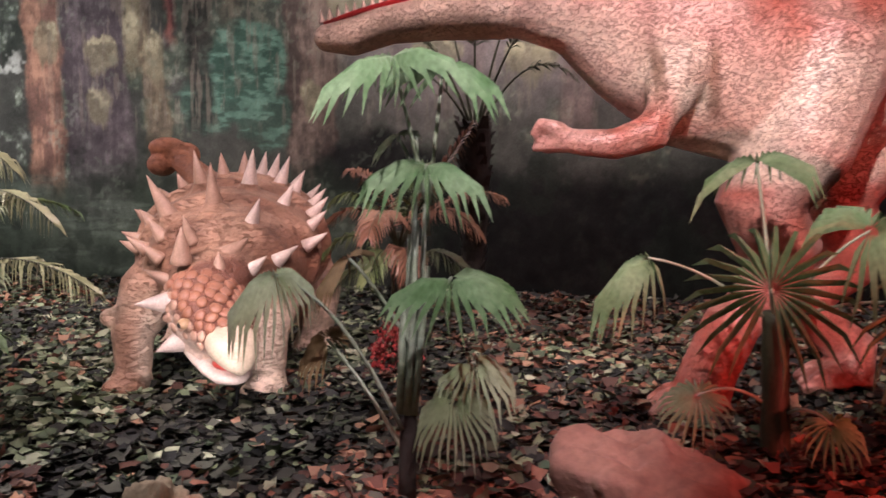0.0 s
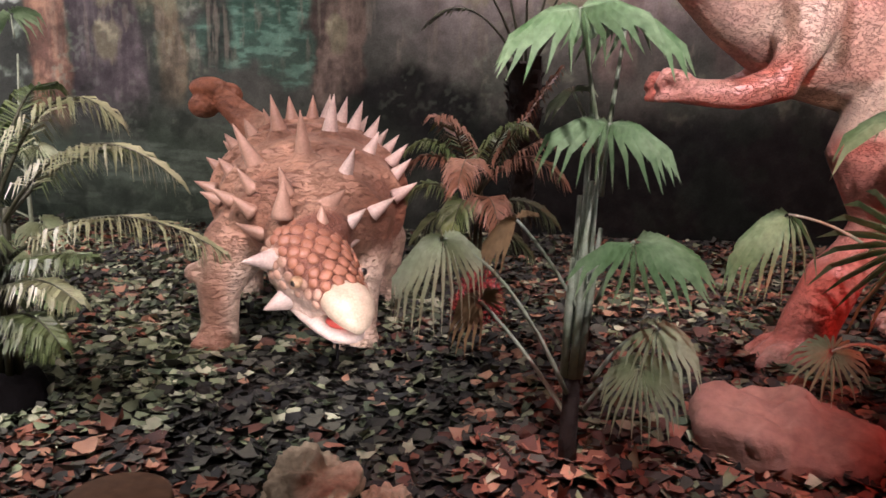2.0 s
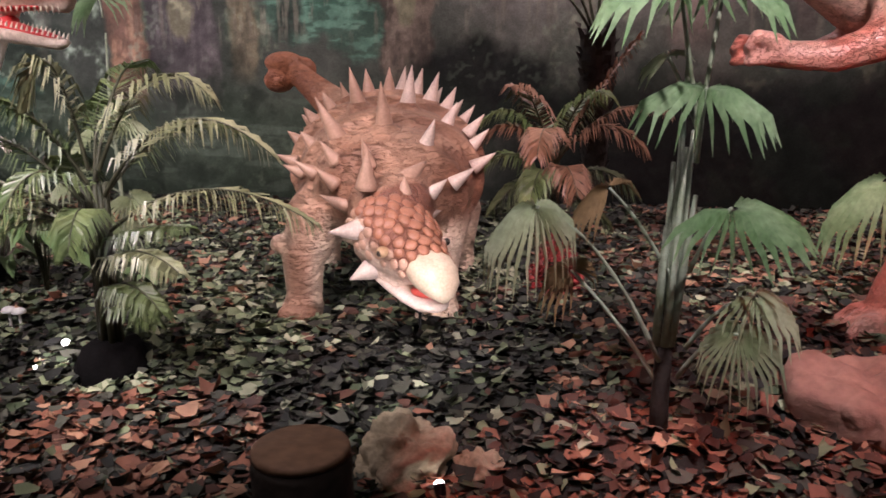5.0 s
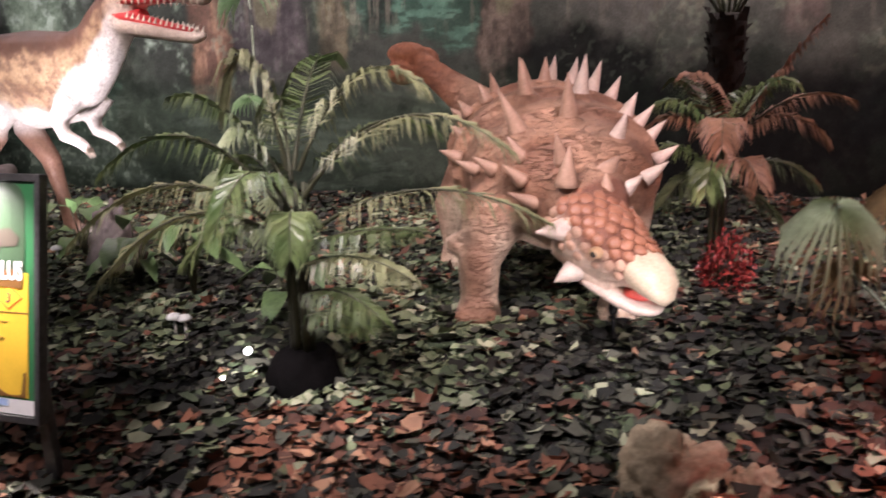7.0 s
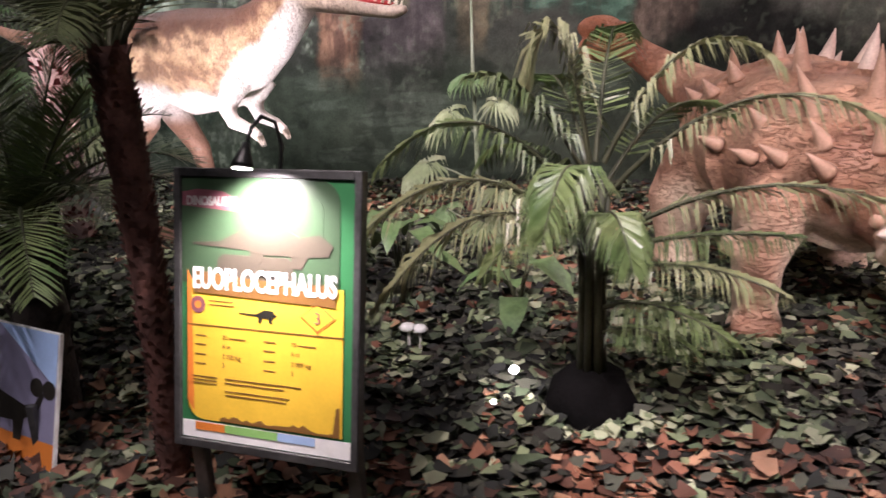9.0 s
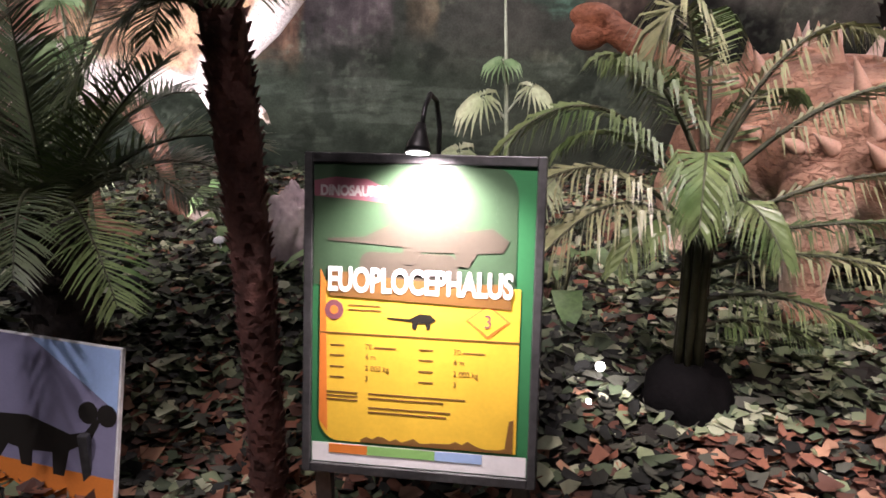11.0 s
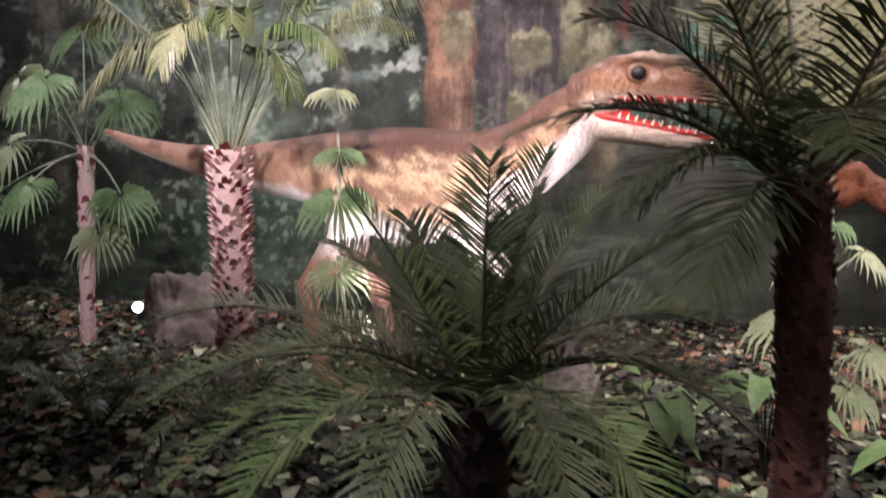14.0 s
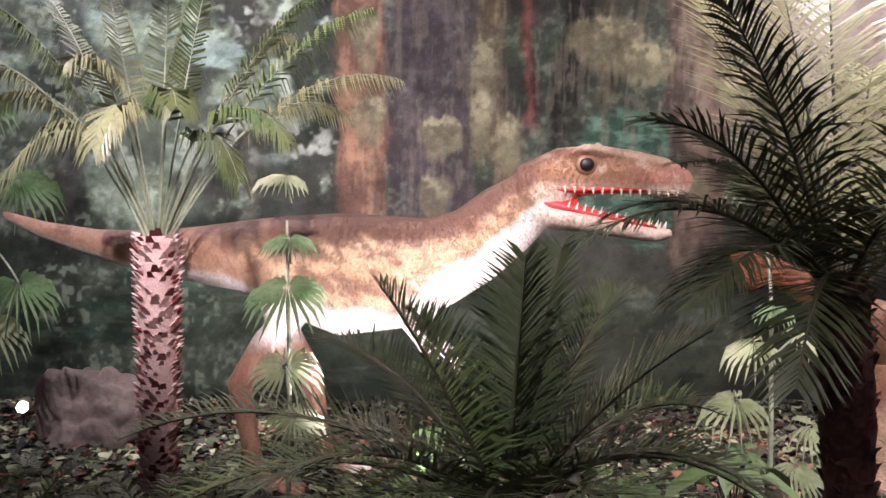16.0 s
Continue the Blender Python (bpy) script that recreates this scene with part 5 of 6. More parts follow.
# broad-leaved plants
for x, y, n, h in ((-4.05, 4.3, 12, 0.42), (-3.62, 4.15, 10, 0.5), (-3.05, 4.1, 7, 0.3), (-4.75, 4.75, 8, 0.4)):
    b = at_ground(x, y)
    p = thing("leafy_plant", b, "low plant with broad pale green leaves", "plant", "broad-leaved plants")
    for k in range(n):
        a = k * 2.4
        d = Vector((math.cos(a), math.sin(a), 0))
        e = Vector((-d.y, d.x, 0))
        ln = 0.16 + 0.12 * rng.random()
        o = Vector((x, y, b[2] + h * (0.35 + 0.6 * rng.random()))) + d * 0.06
        g = Geo()
        g.add([o, o + d * ln * 0.35 + e * ln * 0.26 + Vector((0, 0, 0.03)), o + d * ln * 0.35 + Vector((0, 0, 0.015)), o + d * ln * 0.35 - e * ln * 0.26 + Vector((0, 0, 0.03)), o + d * ln * 0.75 + e * ln * 0.2 - Vector((0, 0, 0.03)), o + d * ln * 0.75 - Vector((0, 0, 0.045)), o + d * ln * 0.75 - e * ln * 0.2 - Vector((0, 0, 0.03)), o + d * ln - Vector((0, 0, 0.1))], [(0, 1, 2), (0, 2, 3), (1, 4, 5, 2), (2, 5, 6, 3), (4, 7, 5), (5, 7, 6)])
        lf = part("leaf", g, M_BIG_LEAF, p)
        g = Geo()
        g.tube([b, (o + Vector(b)) / 2 + Vector((0, 0, 0.04)), o], [0.006, 0.005, 0.003], 5)
        part("leaf_stem", g, M_STEM_DARK, lf)

# red bush
b = at_ground(-0.87, 4.75)
g = Geo()
for k in range(900):
    d = Vector(rng.normal(size=3)).normalized()
    o = Vector(b) + Vector((d.x * 0.15, d.y * 0.14, abs(d.z) * 0.32)) * (0.55 + 0.45 * rng.random())
    e, f2 = Vector(rng.normal(size=3)).normalized() * 0.011, d * 0.028
    g.add([o, o + f2 * 0.5 + e, o + f2, o + f2 * 0.5 - e], [(0, 1, 2, 3)])
bush = thing("red_bush", b, "small dense bush with dark red leaves", "bush")
part("foliage", g, M_RED_BUSH, bush, smooth=False)
g = Geo()
for k in range(5):
    g.tube([b, (b[0] + 0.1 * math.cos(k * 1.3), b[1] + 0.1 * math.sin(k * 1.3), b[2] + 0.22)], [0.008, 0.003], 5)
part("twigs", g, M_STEM_DARK, bush)


# ---- rocks ----
def rock(c, r, seed, mat, label, rough=0.35, slope=0.0):
    bm = bmesh.new()
    bmesh.ops.create_icosphere(bm, subdivisions=5, radius=1)
    rr = np.random.default_rng(int(seed * 10))
    planes = [(Vector(rr.normal(size=3)).normalized(), 0.72 + 0.28 * rr.random()) for _ in range(16)]
    for v in bm.verts:
        q = v.co.copy()
        k = min([1.2] + [d / q.dot(n) for n, d in planes if q.dot(n) > 0.2]) + 0.4 * rough * noise.noise(q * 1.3 + Vector((seed, 3, 1))) + rough * 0.5 * noise.noise(q * 3.1 + Vector((seed, 9, 1))) + rough * 0.16 * noise.noise(q * 8 + Vector((seed, 5, 5)))
        k -= rough * 0.7 * max(0.0, noise.noise(q * 4.5 + Vector((seed, 7, 2))) - 0.12)
        ridge = abs(noise.noise(q * 2.2 + Vector((seed, 1, 8))))
        k -= rough * 0.35 * (0.25 - min(0.25, ridge)) * 2
        v.co = Vector((q.x * r[0], q.y * r[1], q.z * r[2])) * k
        v.co.z *= 1 - slope * v.co.x / r[0]
        v.co += Vector(c)
    me = bpy.data.meshes.new("rock")
    bm.to_mesh(me)
    bm.free()
    me.materials.append(mat)
    me.polygons.foreach_set("use_smooth", [True] * len(me.polygons))
    return tagged(new("rock", me), label, "rock", "rocks")


rock((0.52, 3.5, 0.06), (0.4, 0.28, 0.31), 14.0, M_ROCK_RED, "large angular terracotta rock on the netting", 0.25, 0.4)
rock((-1.22, 2.95, 0.07), (0.17, 0.15, 0.17), 11.0, M_ROCK, "pale pitted rock on the netting", 0.5)
rock((-0.97, 2.96, 0.05), (0.09, 0.08, 0.085), 21.0, M_ROCK, "small pale rock beside the pitted rock", 0.5)
rock((-6.95, 6.15, 0.25), (0.42, 0.3, 0.42), 31.0, M_ROCK_DARK, "large brown boulder on the bed", 0.35)
rock((-4.38, 4.55, 0.3), (0.17, 0.14, 0.36), 41.0, M_ROCK_LILAC, "upright lilac-grey rock among leaves", 0.3)
rock((-5.25, 2.85, 0.12), (0.2, 0.16, 0.26), 51.0, M_ROCK, "rounded tan rock by the small board", 0.3)
rock((-0.85, 4.3, 0.12), (0.1, 0.08, 0.07), 61.0, M_ROCK_DARK, "small dark stone on the netting", 0.3)


# ---- information panel ----
def letters(text, m, height, mat, parent, name="lettering", align="CENTER", squeeze=1.0, bold=0.0):
    """Raised lettering: its baseline runs along m's x axis, up its z axis."""
    cu = bpy.data.curves.new("text", "FONT")
    cu.body, cu.size, cu.align_x, cu.extrude, cu.offset = text, height * 1.4, align, 0.0008, bold
    tmp = new("text", cu)
    me = bpy.data.meshes.new_from_object(tmp.evaluated_get(bpy.context.evaluated_depsgraph_get()))
    bpy.data.objects.remove(tmp)
    me.transform(m @ Matrix.Rotation(radians(90), 4, "X") @ Matrix.Diagonal((squeeze, 1, 1, 1)))
    me.materials.clear()
    me.materials.append(mat)
    ob = new(name, me)
    ob.parent = parent
    ob.matrix_parent_inverse = Matrix.Identity(4) if parent.parent else Matrix.Translation(-Vector(parent.location))
    return ob


def plate(m, pts, thick):
    """A flat piece with outline pts (x, z), its back at y 0 and its face at -thick."""
    g = Geo()
    n = len(pts)
    g.add([m @ Vector((x, 0, z)) for x, z in pts] + [m @ Vector((x, -thick, z)) for x, z in pts], [tuple(range(n - 1, -1, -1)), tuple(range(n, 2 * n))] + [(i, (i + 1) % n, n + (i + 1) % n, n + i) for i in range(n)])
    return g


def rect(x0, x1, z0, z1):
    return [(x0, z0), (x1, z0), (x1, z1), (x0, z1)]


def rounded(x0, x1, z0, z1, r, corners):
    out = []
    for cx, cz, a0, on in ((x0 + r, z0 + r, 180, 0 in corners), (x1 - r, z0 + r, 270, 1 in corners), (x1 - r, z1 - r, 0, 2 in corners), (x0 + r, z1 - r, 90, 3 in corners)):
        if on:
            out += [(cx + r * math.cos(radians(a0 + 15 * k)), cz + r * math.sin(radians(a0 + 15 * k))) for k in range(7)]
        else:
            out.append((cx + math.copysign(r, math.cos(radians(a0 + 45))), cz + math.copysign(r, math.sin(radians(a0 + 45)))))
    return out


SIGN = Matrix.Translation((-3.482, 2.54, 0.305)) @ Matrix.Rotation(radians(-3.5), 4, "Z") @ Matrix.Rotation(radians(-11), 4, "X") @ Matrix.Diagonal((0.91, 1, 0.96, 1))
sign = thing("information_sign", (-3.482, 2.56, 0.02), "yellow and green information panel on dark legs under a lamp", "sign")
W, H = 0.315, 0.82
g = Geo()
g.box(SIGN, -W, W, 0.0, 0.022, 0.0, H)
bevelled(part("panel", g, M_FRAME, sign, "dark metal backing panel", smooth=False), 0.003)
for nm, bx in (("frame", (-W - 0.012, -W + 0.012, -0.012, 0.026, -0.012, H + 0.012)), ("frame", (W - 0.012, W + 0.012, -0.012, 0.026, -0.012, H + 0.012)), ("frame", (-W + 0.012, W - 0.012, -0.012, 0.026, H - 0.014, H + 0.012)), ("frame", (-W + 0.012, W - 0.012, -0.012, 0.026, -0.012, 0.014))):
    g = Geo()
    g.box(SIGN, *bx)
    bevelled(part(nm, g, M_FRAME, sign, smooth=False), 0.003)
for sx in (-W + 0.03, W - 0.03):
    g = Geo()
    top, foot = SIGN @ Vector((sx, 0.045, 0.3)), SIGN @ Vector((sx, 0.045, 0.0))
    g.box(Matrix.Translation((foot.x, foot.y + 0.01, 0)), -0.022, 0.022, -0.015, 0.02, -0.02, 0.42)
    bevelled(part("leg", g, M_FRAME, sign, smooth=False), 0.004)


def on(y):
    return SIGN @ Matrix.Translation((0, -y, 0))


part("print", plate(on(0.0), rect(-W + 0.013, W - 0.013, 0.015, H - 0.015), 0.002), I_GREEN, sign, "green printed border", smooth=False)
part("print", plate(on(0.002), rounded(-W + 0.014, W - 0.06, 0.49, H - 0.016, 0.07, {2}), 0.0015), I_PHOTO, sign, "dark forest picture", smooth=False)
for x0, x1, z0, z1 in ((-0.2, -0.06, 0.6, 0.72), (0.1, 0.2, 0.62, 0.75), (-0.17, 0.1, 0.5, 0.58)):
    part("print", plate(on(0.0035), rounded(x0, x1, z0, z1, 0.03, {0, 1, 2, 3}), 0.001), I_SHADE if z0 < 0.55 else I_PHOTO, sign, smooth=False)
dino = [(-0.26, 0.612), (-0.16, 0.618), (-0.09, 0.65), (-0.02, 0.675), (0.06, 0.67), (0.12, 0.64), (0.19, 0.65), (0.235, 0.62), (0.22, 0.59), (0.15, 0.585), (0.13, 0.55), (0.1, 0.55), (0.09, 0.585), (0.0, 0.585), (-0.02, 0.55), (-0.05, 0.55), (-0.05, 0.595), (-0.13, 0.6), (-0.26, 0.606)]
part("print", plate(on(0.0045), dino, 0.001), I_SHADE, sign, "dark dinosaur picture", smooth=False)
part("print", plate(on(0.002), rounded(-W + 0.035, W - 0.045, 0.075, 0.5, 0.06, {0}), 0.002), I_YELLOW, sign, "yellow text panel", smooth=False)
part("print", plate(on(0.004), [(-W + 0.035, 0.13), (-W + 0.06, 0.1), (-W + 0.05, 0.5), (-W + 0.035, 0.53)], 0.0008), I_ORANGE, sign, smooth=False)
part("print", plate(on(0.004), rect(-W + 0.036, W - 0.046, 0.362, 0.366), 0.001), I_BROWN, sign, smooth=False)
part("print", plate(on(0.002), rect(-W + 0.016, W - 0.016, 0.017, 0.068), 0.0015), I_WHITE, sign, "white strip with a colour timeline", smooth=False)
for x0, x1, mt in ((-0.25, -0.14, I_ORANGE), (-0.14, 0.05, I_LEAF), (0.05, 0.18, I_BLUE)):
    part("print", plate(on(0.0035), rect(x0, x1, 0.042, 0.066), 0.001), mt, sign, smooth=False)
part("print", plate(on(0.004), [(-0.3, 0.72), (-0.08, 0.705), (-0.08, 0.735), (-0.15, 0.765), (-0.24, 0.77), (-0.3, 0.76)], 0.001), I_PLUM, sign, "plum name badge", smooth=False)
letters("DINOSAURES", on(0.0055) @ Matrix.Translation((-0.19, 0, 0.723)), 0.026, I_GREY, sign, squeeze=0.85, bold=0.0015)
part("print", plate(on(0.0055), [(-0.255, 0.462), (0.245, 0.448), (0.245, 0.512), (0.1, 0.505), (-0.1, 0.515), (-0.255, 0.53)], 0.0008), I_BROWN, sign, smooth=False)
letters("EUOPLOCEPHALUS", on(0.007) @ Matrix.Translation((-0.005, 0, 0.477)), 0.062, I_WHITE, sign, squeeze=0.68, bold=0.0026)
letters("3", on(0.006) @ Matrix.Translation((0.185, 0, 0.398)), 0.034, I_PLUM, sign)
part("print", plate(on(0.004), [(0.185, 0.37), (0.245, 0.415), (0.185, 0.46), (0.125, 0.415)], 0.001), I_ORANGE, sign, smooth=False)
part("print", plate(on(0.005), [(0.185, 0.378), (0.236, 0.415), (0.185, 0.452), (0.134, 0.415)], 0.0005), I_YELLOW, sign, smooth=False)
small = [(-0.09, 0.412), (-0.03, 0.41), (0.0, 0.425), (0.03, 0.424), (0.045, 0.41), (0.03, 0.402), (0.03, 0.385), (0.02, 0.385), (0.015, 0.4), (-0.005, 0.4), (-0.01, 0.385), (-0.02, 0.385), (-0.022, 0.403), (-0.09, 0.408)]
part("print", plate(on(0.004), small, 0.001), I_BLACK, sign, smooth=False)
part("print", plate(on(0.004), [(-0.24 + 0.027 * math.cos(k * 0.6283), 0.425 + 0.027 * math.sin(k * 0.6283)) for k in range(10)], 0.001), I_PLUM, sign, smooth=False)
part("print", plate(on(0.005), [(-0.24 + 0.012 * math.cos(k * 0.7854), 0.425 + 0.012 * math.sin(k * 0.7854)) for k in range(8)], 0.0006), I_ORANGE, sign, smooth=False)
for cx in (-0.15, 0.095):
    for t, z in (("70", 0.325), ("6 m", 0.298), ("2 000 kg", 0.268), ("3", 0.24)):
        letters(t, on(0.004) @ Matrix.Translation((cx, 0, z)), 0.014, I_BROWN, sign, align="LEFT")
for x0, x1, z in [(-0.125, -0.065, 0.328), (0.12, 0.18, 0.328), (-0.2, -0.11, 0.437), (-0.2, -0.105, 0.425), (-0.26, -0.17, 0.205), (-0.26, -0.17, 0.195), (-0.26, -0.17, 0.185), (-0.14, 0.13, 0.205), (-0.14, 0.07, 0.193), (-0.14, 0.09, 0.168), (-0.14, 0.08, 0.156)] + [(c, c + 0.04, z) for c in (-0.25, 0.0) for z in (0.33, 0.303, 0.273, 0.245)]:
    part("print", plate(on(0.004), rect(x0, x1, z, z + 0.004), 0.0008), I_BROWN, sign, smooth=False)
tear = [(-0.16, 0.076)] + [(-0.16 + 0.4 * k / 24, 0.082 + 0.03 * abs(noise.noise((k * 1.7, 0.3, 0)))) for k in range(25)] + [(0.25, 0.16), (0.262, 0.165), (0.262, 0.076)]
part("print", plate(on(0.004), tear, 0.001), I_BROWN, sign, "torn dark grass edge", smooth=False)
g = Geo()
arm = [SIGN @ Vector(q) for q in ((0.035, 0.02, 0.8), (0.035, 0.03, 0.9), (0.03, 0.0, 0.965), (0.025, -0.06, 0.975), (0.02, -0.1, 0.94), (0.015, -0.115, 0.885))]
g.tube(arm, [0.006] * 6, 8)
arm_ob = part("lamp_arm", g, M_BLACK_METAL, sign, "black gooseneck lamp")
g = Geo()
g.tube([SIGN @ Vector(q) for q in ((0.015, -0.112, 0.9), (0.013, -0.118, 0.875), (0.01, -0.123, 0.845), (0.01, -0.126, 0.832))], [0.01, 0.016, 0.028, 0.03], 16)
part("lamp_shade", g, M_BLACK_METAL, arm_ob)
g = Geo()
g.tube([SIGN @ Vector((0.01, -0.1262, 0.831)), SIGN @ Vector((0.01, -0.1265, 0.828))], [0.026, 0.024], 16)
part("lamp_lens", g, M_LAMP, arm_ob, "glowing lamp lens")
spot("sign_lamp_glow", SIGN @ Vector((0.01, -0.127, 0.824)), SIGN @ Vector((0.02, 0.0, 0.6)), 120, WARM, 125, 0.9, 0.02)

# small activity board
BOARD = Matrix.Translation((-4.68, 2.74, 0.04)) @ Matrix.Rotation(radians(-13), 4, "Z") @ Matrix.Rotation(radians(-14), 4, "X") @ Matrix.Diagonal((1.36, 1, 0.98, 1))
board = thing("activity_board", (-4.68, 2.78, 0.02), "small low board with a dark dinosaur silhouette", "sign")
g = Geo()
g.box(BOARD, -0.225, 0.225, 0, 0.015, 0, 0.49)
bevelled(part("panel", g, M_WHITE, board, smooth=False), 0.003)
bd = lambda y: BOARD @ Matrix.Translation((0, -y, 0))
part("print", plate(bd(0.0), rect(-0.22, 0.22, 0.1, 0.485), 0.0015), I_SKY, board, "lilac sky print", smooth=False)
part("print", plate(bd(0.0), rect(-0.22, 0.22, 0.005, 0.1), 0.0015), I_ORANGE, board, "orange ground print", smooth=False)
sil = [(-0.22, 0.2), (-0.14, 0.205), (-0.1, 0.235), (-0.02, 0.245), (0.05, 0.225), (0.1, 0.21), (0.14, 0.225), (0.165, 0.27), (0.18, 0.27), (0.155, 0.2), (0.1, 0.16), (0.09, 0.08), (0.06, 0.08), (0.055, 0.145), (0.0, 0.14), (0.0, 0.09), (-0.03, 0.09), (-0.04, 0.14), (-0.07, 0.145), (-0.09, 0.1), (-0.12, 0.1), (-0.11, 0.16), (-0.22, 0.17)]
part("print", plate(bd(0.0015), sil, 0.001), I_BLACK, board, "black dinosaur silhouette", smooth=False)
for cx in (0.145, 0.195):
    part("print", plate(bd(0.0015), [(cx + 0.026 * math.cos(k * 0.5236), 0.285 + 0.034 * math.sin(k * 0.5236)) for k in range(12)], 0.0012), I_BLACK, board, "round tail club print", smooth=False)
part("print", plate(bd(0.0015), [(-0.17 + 0.03 * math.cos(k * 0.6283), 0.45 + 0.02 * math.sin(k * 0.6283)) for k in range(10)], 0.001), I_BLACK, board, smooth=False)
part("print", plate(bd(0.0015), [(-0.02, 0.485), (0.22, 0.485), (0.22, 0.3)], 0.0005), I_BLUE, board, "pale blue streak", smooth=False)
for sx in (-0.15, 0.15):
    q = BOARD @ Vector((sx, 0.03, 0.0))
    g = Geo()
    g.box(Matrix.Translation((q.x, q.y, 0)), -0.015, 0.015, -0.01, 0.015, -0.02, 0.26)
    bevelled(part("leg", g, M_FRAME, board, smooth=False), 0.003)

# barrier post on the walkway
post = thing("barrier_post", (-0.825, 1.29, 0.0), "round wooden barrier post with a pale sawn top", "post")
g = Geo()
g.tube([(-0.825, 1.29, 0.0), (-0.825, 1.29, 0.3), (-0.823, 1.29, 0.7), (-0.825, 1.29, 1.0), (-0.825, 1.29, 1.012)], [0.055, 0.053, 0.054, 0.053, 0.05], 28)
part("shaft", g, M_WOOD_SIDE, post)
g = Geo()
g.tube([(-0.825, 1.29, 1.011), (-0.825, 1.29, 1.018), (-0.825, 1.29, 1.02)], [0.0515, 0.051, 0.048], 28)
part("sawn_top", g, M_WOOD, post, "smooth orange-brown sawn wood")


# ---- small lamps and mushrooms ----
def stake_lamp(x, y, h, aim, label, size=1.0, lit=True):
    b = at_ground(x, y)
    lp = thing("ground_spotlight", b, label, "spotlight", "ground spotlights")
    a = Vector(aim).normalized()
    g = Geo()
    g.tube([(b[0], b[1], b[2] - 0.05), (b[0], b[1], b[2] + h)], [0.008, 0.008], 8)
    part("stake", g, M_BLACK_METAL, lp)
    c = Vector((b[0], b[1], b[2] + h))
    g = Geo()
    g.tube([c - a * 0.05 * size, c - a * 0.02 * size, c + a * 0.03 * size, c + a * 0.04 * size], [0.018 * size, 0.03 * size, 0.034 * size, 0.036 * size], 16)
    hd = part("housing", g, M_BLACK_METAL, lp)
    g = Geo()
    g.ball(c + a * 0.036 * size, (0.03 * size, 0.03 * size, 0.03 * size), 14, 8)
    part("lens", g, M_LAMP if lit else M_WHITE, hd, "bright round lens" if lit else "white lens")


stake_lamp(-1.42, 3.95, 0.16, (0.1, 0.6, 0.6), "black stake lamp under the statue's head", 0.7, False)
stake_lamp(-7.6, 6.5, 0.14, (0.3, -1, 0.4), "lit white garden spotlight by the boulder", 1.3)
stake_lamp(-2.94, 3.46, 0.03, (0.0, -0.7, 0.7), "small spotlight half hidden under netting", 0.6)
# Glowing lens put in for a bright patch on the flaps.
stake_lamp(-2.99, 3.31, 0.02, (0.1, -0.6, 0.8), "tiny glowing lens added as a bright patch on brown netting", 0.35)
# Added spot above the netting that brightens the flaps round the small lamp.
spot("net_patch_fill", (-2.85, 3.2, 0.4), (-2.95, 3.45, 0.12), 9, WHITE, 55, 0.8, 0.02)
stake_lamp(-1.05, 2.8, 0.04, (-0.3, 0.6, 0.7), "small spotlight beside the pitted rock", 0.6)
for x, y, h in ((-3.43, 3.66, 0.11), (-3.385, 3.675, 0.1), (-4.75, 4.5, 0.1), (-4.3, 3.72, 0.08)):
    b = at_ground(x, y)
    ms = thing("mushroom", b, "small white mushroom on the netting", "mushroom", "mushrooms")
    g = Geo()
    g.tube([(b[0], b[1], b[2] - 0.02), (b[0] + 0.004, b[1], b[2] + h * 0.5), (b[0], b[1], b[2] + h)], [0.008, 0.006, 0.006], 8)
    part("stalk", g, M_WHITE, ms)
    g = Geo()
    g.tube([(b[0], b[1], b[2] + h - 0.008), (b[0], b[1], b[2] + h), (b[0], b[1], b[2] + h + 0.014), (b[0], b[1], b[2] + h + 0.022)], [0.03, 0.036, 0.026, 0.006], 14)
    part("cap", g, M_WHITE, ms)

# ---- camouflage netting: many cut cloth flaps ----
K = 72000
px, py = rng.uniform(-9.6, 2.8, K), 2.05 + 5.3 * rng.random(K) ** 1.25
patch, warm = clouds(px, py, 1.1, 201, 4), clouds(px, py, 0.8, 221, 3)
ang, tilt, size = rng.uniform(0, 6.283, K), rng.normal(0.4, 0.45, K), 0.018 + 0.028 * rng.random(K) ** 1.4
tone = rng.random(K)
jit = rng.normal(0, 0.58, (K, 2))
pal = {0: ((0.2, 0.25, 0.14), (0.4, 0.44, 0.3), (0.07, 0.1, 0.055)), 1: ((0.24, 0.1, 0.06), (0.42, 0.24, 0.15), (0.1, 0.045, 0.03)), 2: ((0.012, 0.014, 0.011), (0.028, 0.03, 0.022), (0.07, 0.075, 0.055))}
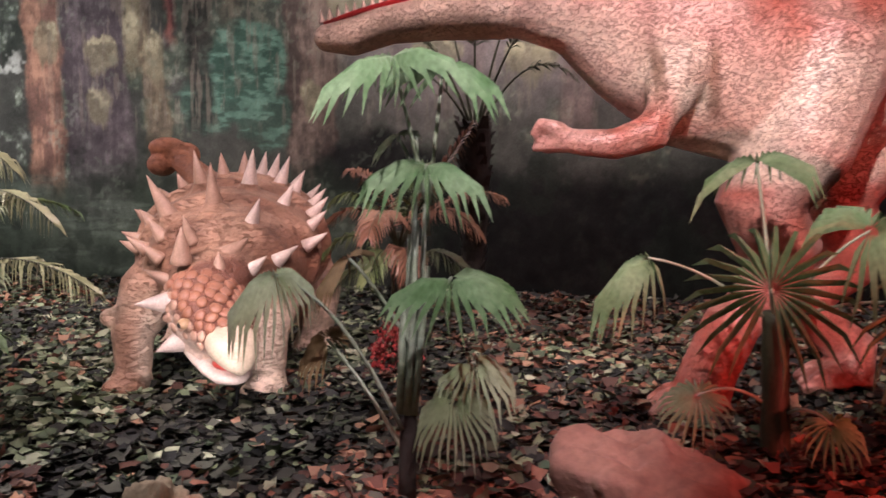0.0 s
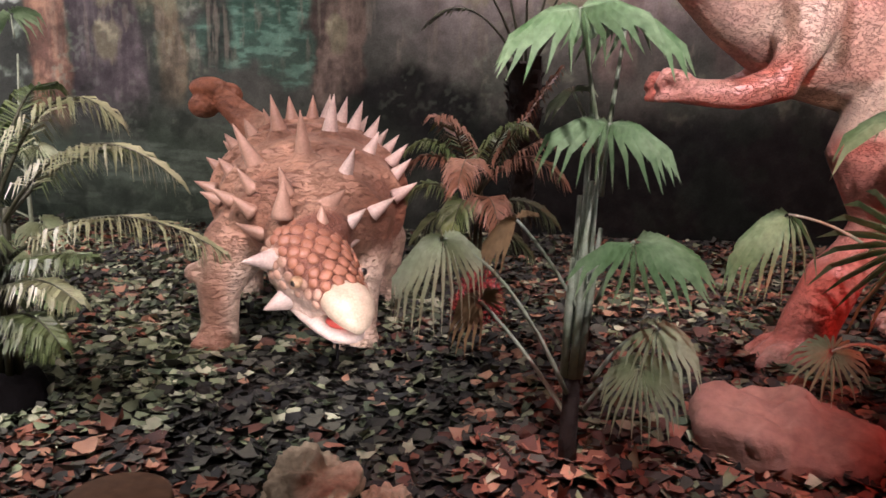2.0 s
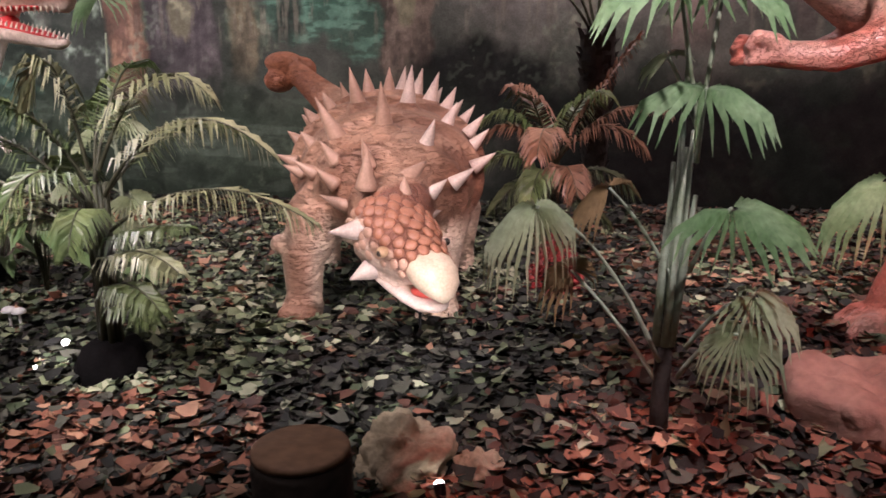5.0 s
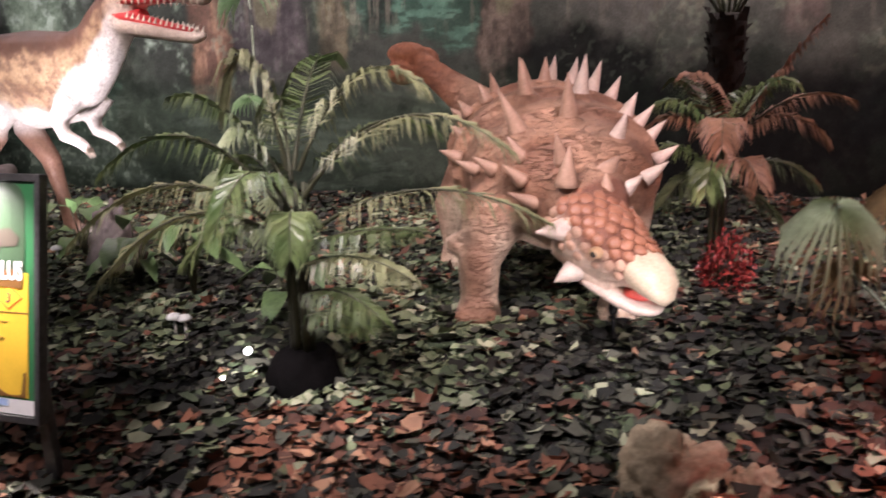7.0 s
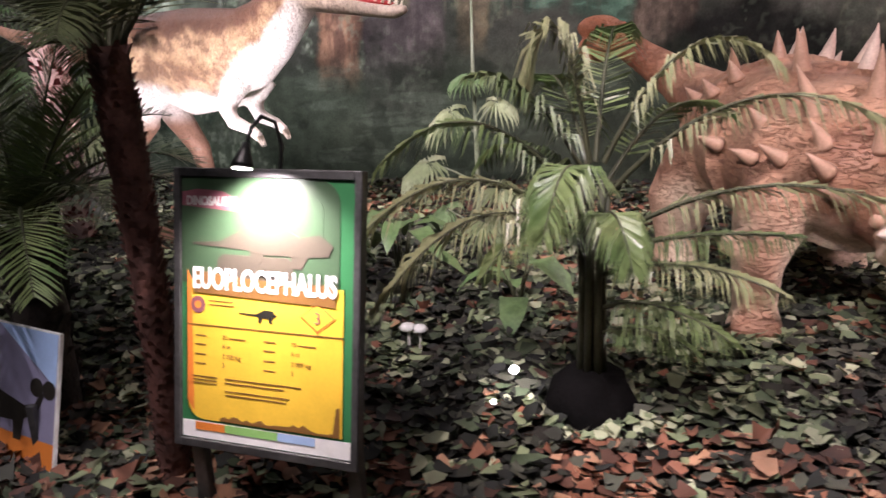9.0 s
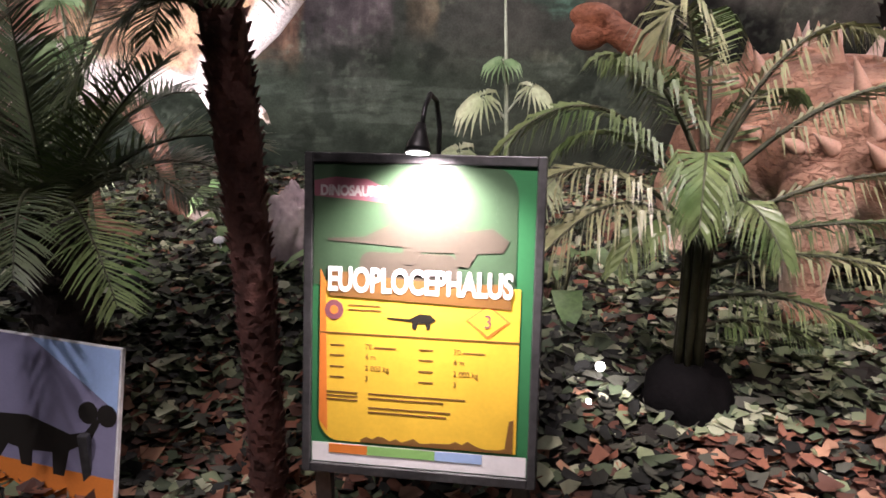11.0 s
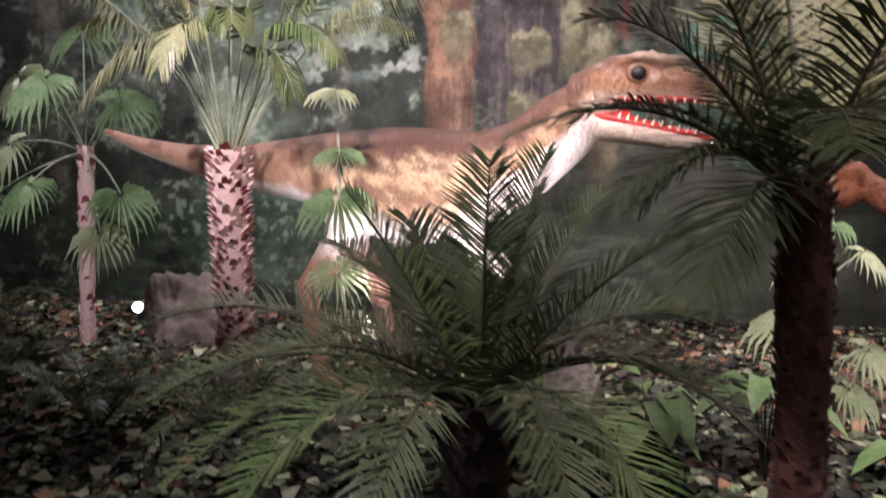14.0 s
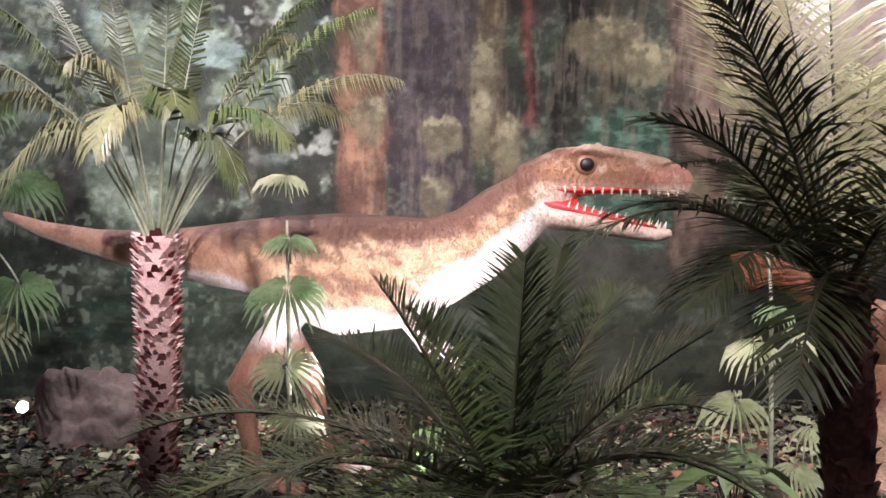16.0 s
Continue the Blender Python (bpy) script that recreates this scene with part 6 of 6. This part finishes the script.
# separate nets overlap: a green one, a near-black one and a rust-brown one
ragged = 0.35 * (clouds(px, py, 3.0, 231) - 0.5)
green_net = (px + ragged > -2.75) & (px + ragged < -1.82) & (py + ragged > 3.22) & (py < 4.6)
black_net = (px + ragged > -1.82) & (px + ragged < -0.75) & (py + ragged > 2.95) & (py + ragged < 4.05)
rust_net = (py + ragged < 3.22) & (px > -2.75) & (px < -1.3)
verts, faces, cols = [], [], []
shape = ((-1.0, -0.15), (-0.5, -0.62), (0.45, -0.6), (1.05, -0.05), (0.55, 0.55), (-0.5, 0.6))
for k in range(K):
    x, y = px[k], py[k]
    z = ground_z(x, y) + 0.006 + 0.045 * rng.random()
    brown = (0.52 + 0.5 * (warm[k] - 0.5)) if y < 3.3 else (0.25 + 0.8 * (warm[k] - 0.5))
    if x > -0.9:
        brown += 0.35
    # gap: share of near-black flaps, painting dark gaps as well as black cloth
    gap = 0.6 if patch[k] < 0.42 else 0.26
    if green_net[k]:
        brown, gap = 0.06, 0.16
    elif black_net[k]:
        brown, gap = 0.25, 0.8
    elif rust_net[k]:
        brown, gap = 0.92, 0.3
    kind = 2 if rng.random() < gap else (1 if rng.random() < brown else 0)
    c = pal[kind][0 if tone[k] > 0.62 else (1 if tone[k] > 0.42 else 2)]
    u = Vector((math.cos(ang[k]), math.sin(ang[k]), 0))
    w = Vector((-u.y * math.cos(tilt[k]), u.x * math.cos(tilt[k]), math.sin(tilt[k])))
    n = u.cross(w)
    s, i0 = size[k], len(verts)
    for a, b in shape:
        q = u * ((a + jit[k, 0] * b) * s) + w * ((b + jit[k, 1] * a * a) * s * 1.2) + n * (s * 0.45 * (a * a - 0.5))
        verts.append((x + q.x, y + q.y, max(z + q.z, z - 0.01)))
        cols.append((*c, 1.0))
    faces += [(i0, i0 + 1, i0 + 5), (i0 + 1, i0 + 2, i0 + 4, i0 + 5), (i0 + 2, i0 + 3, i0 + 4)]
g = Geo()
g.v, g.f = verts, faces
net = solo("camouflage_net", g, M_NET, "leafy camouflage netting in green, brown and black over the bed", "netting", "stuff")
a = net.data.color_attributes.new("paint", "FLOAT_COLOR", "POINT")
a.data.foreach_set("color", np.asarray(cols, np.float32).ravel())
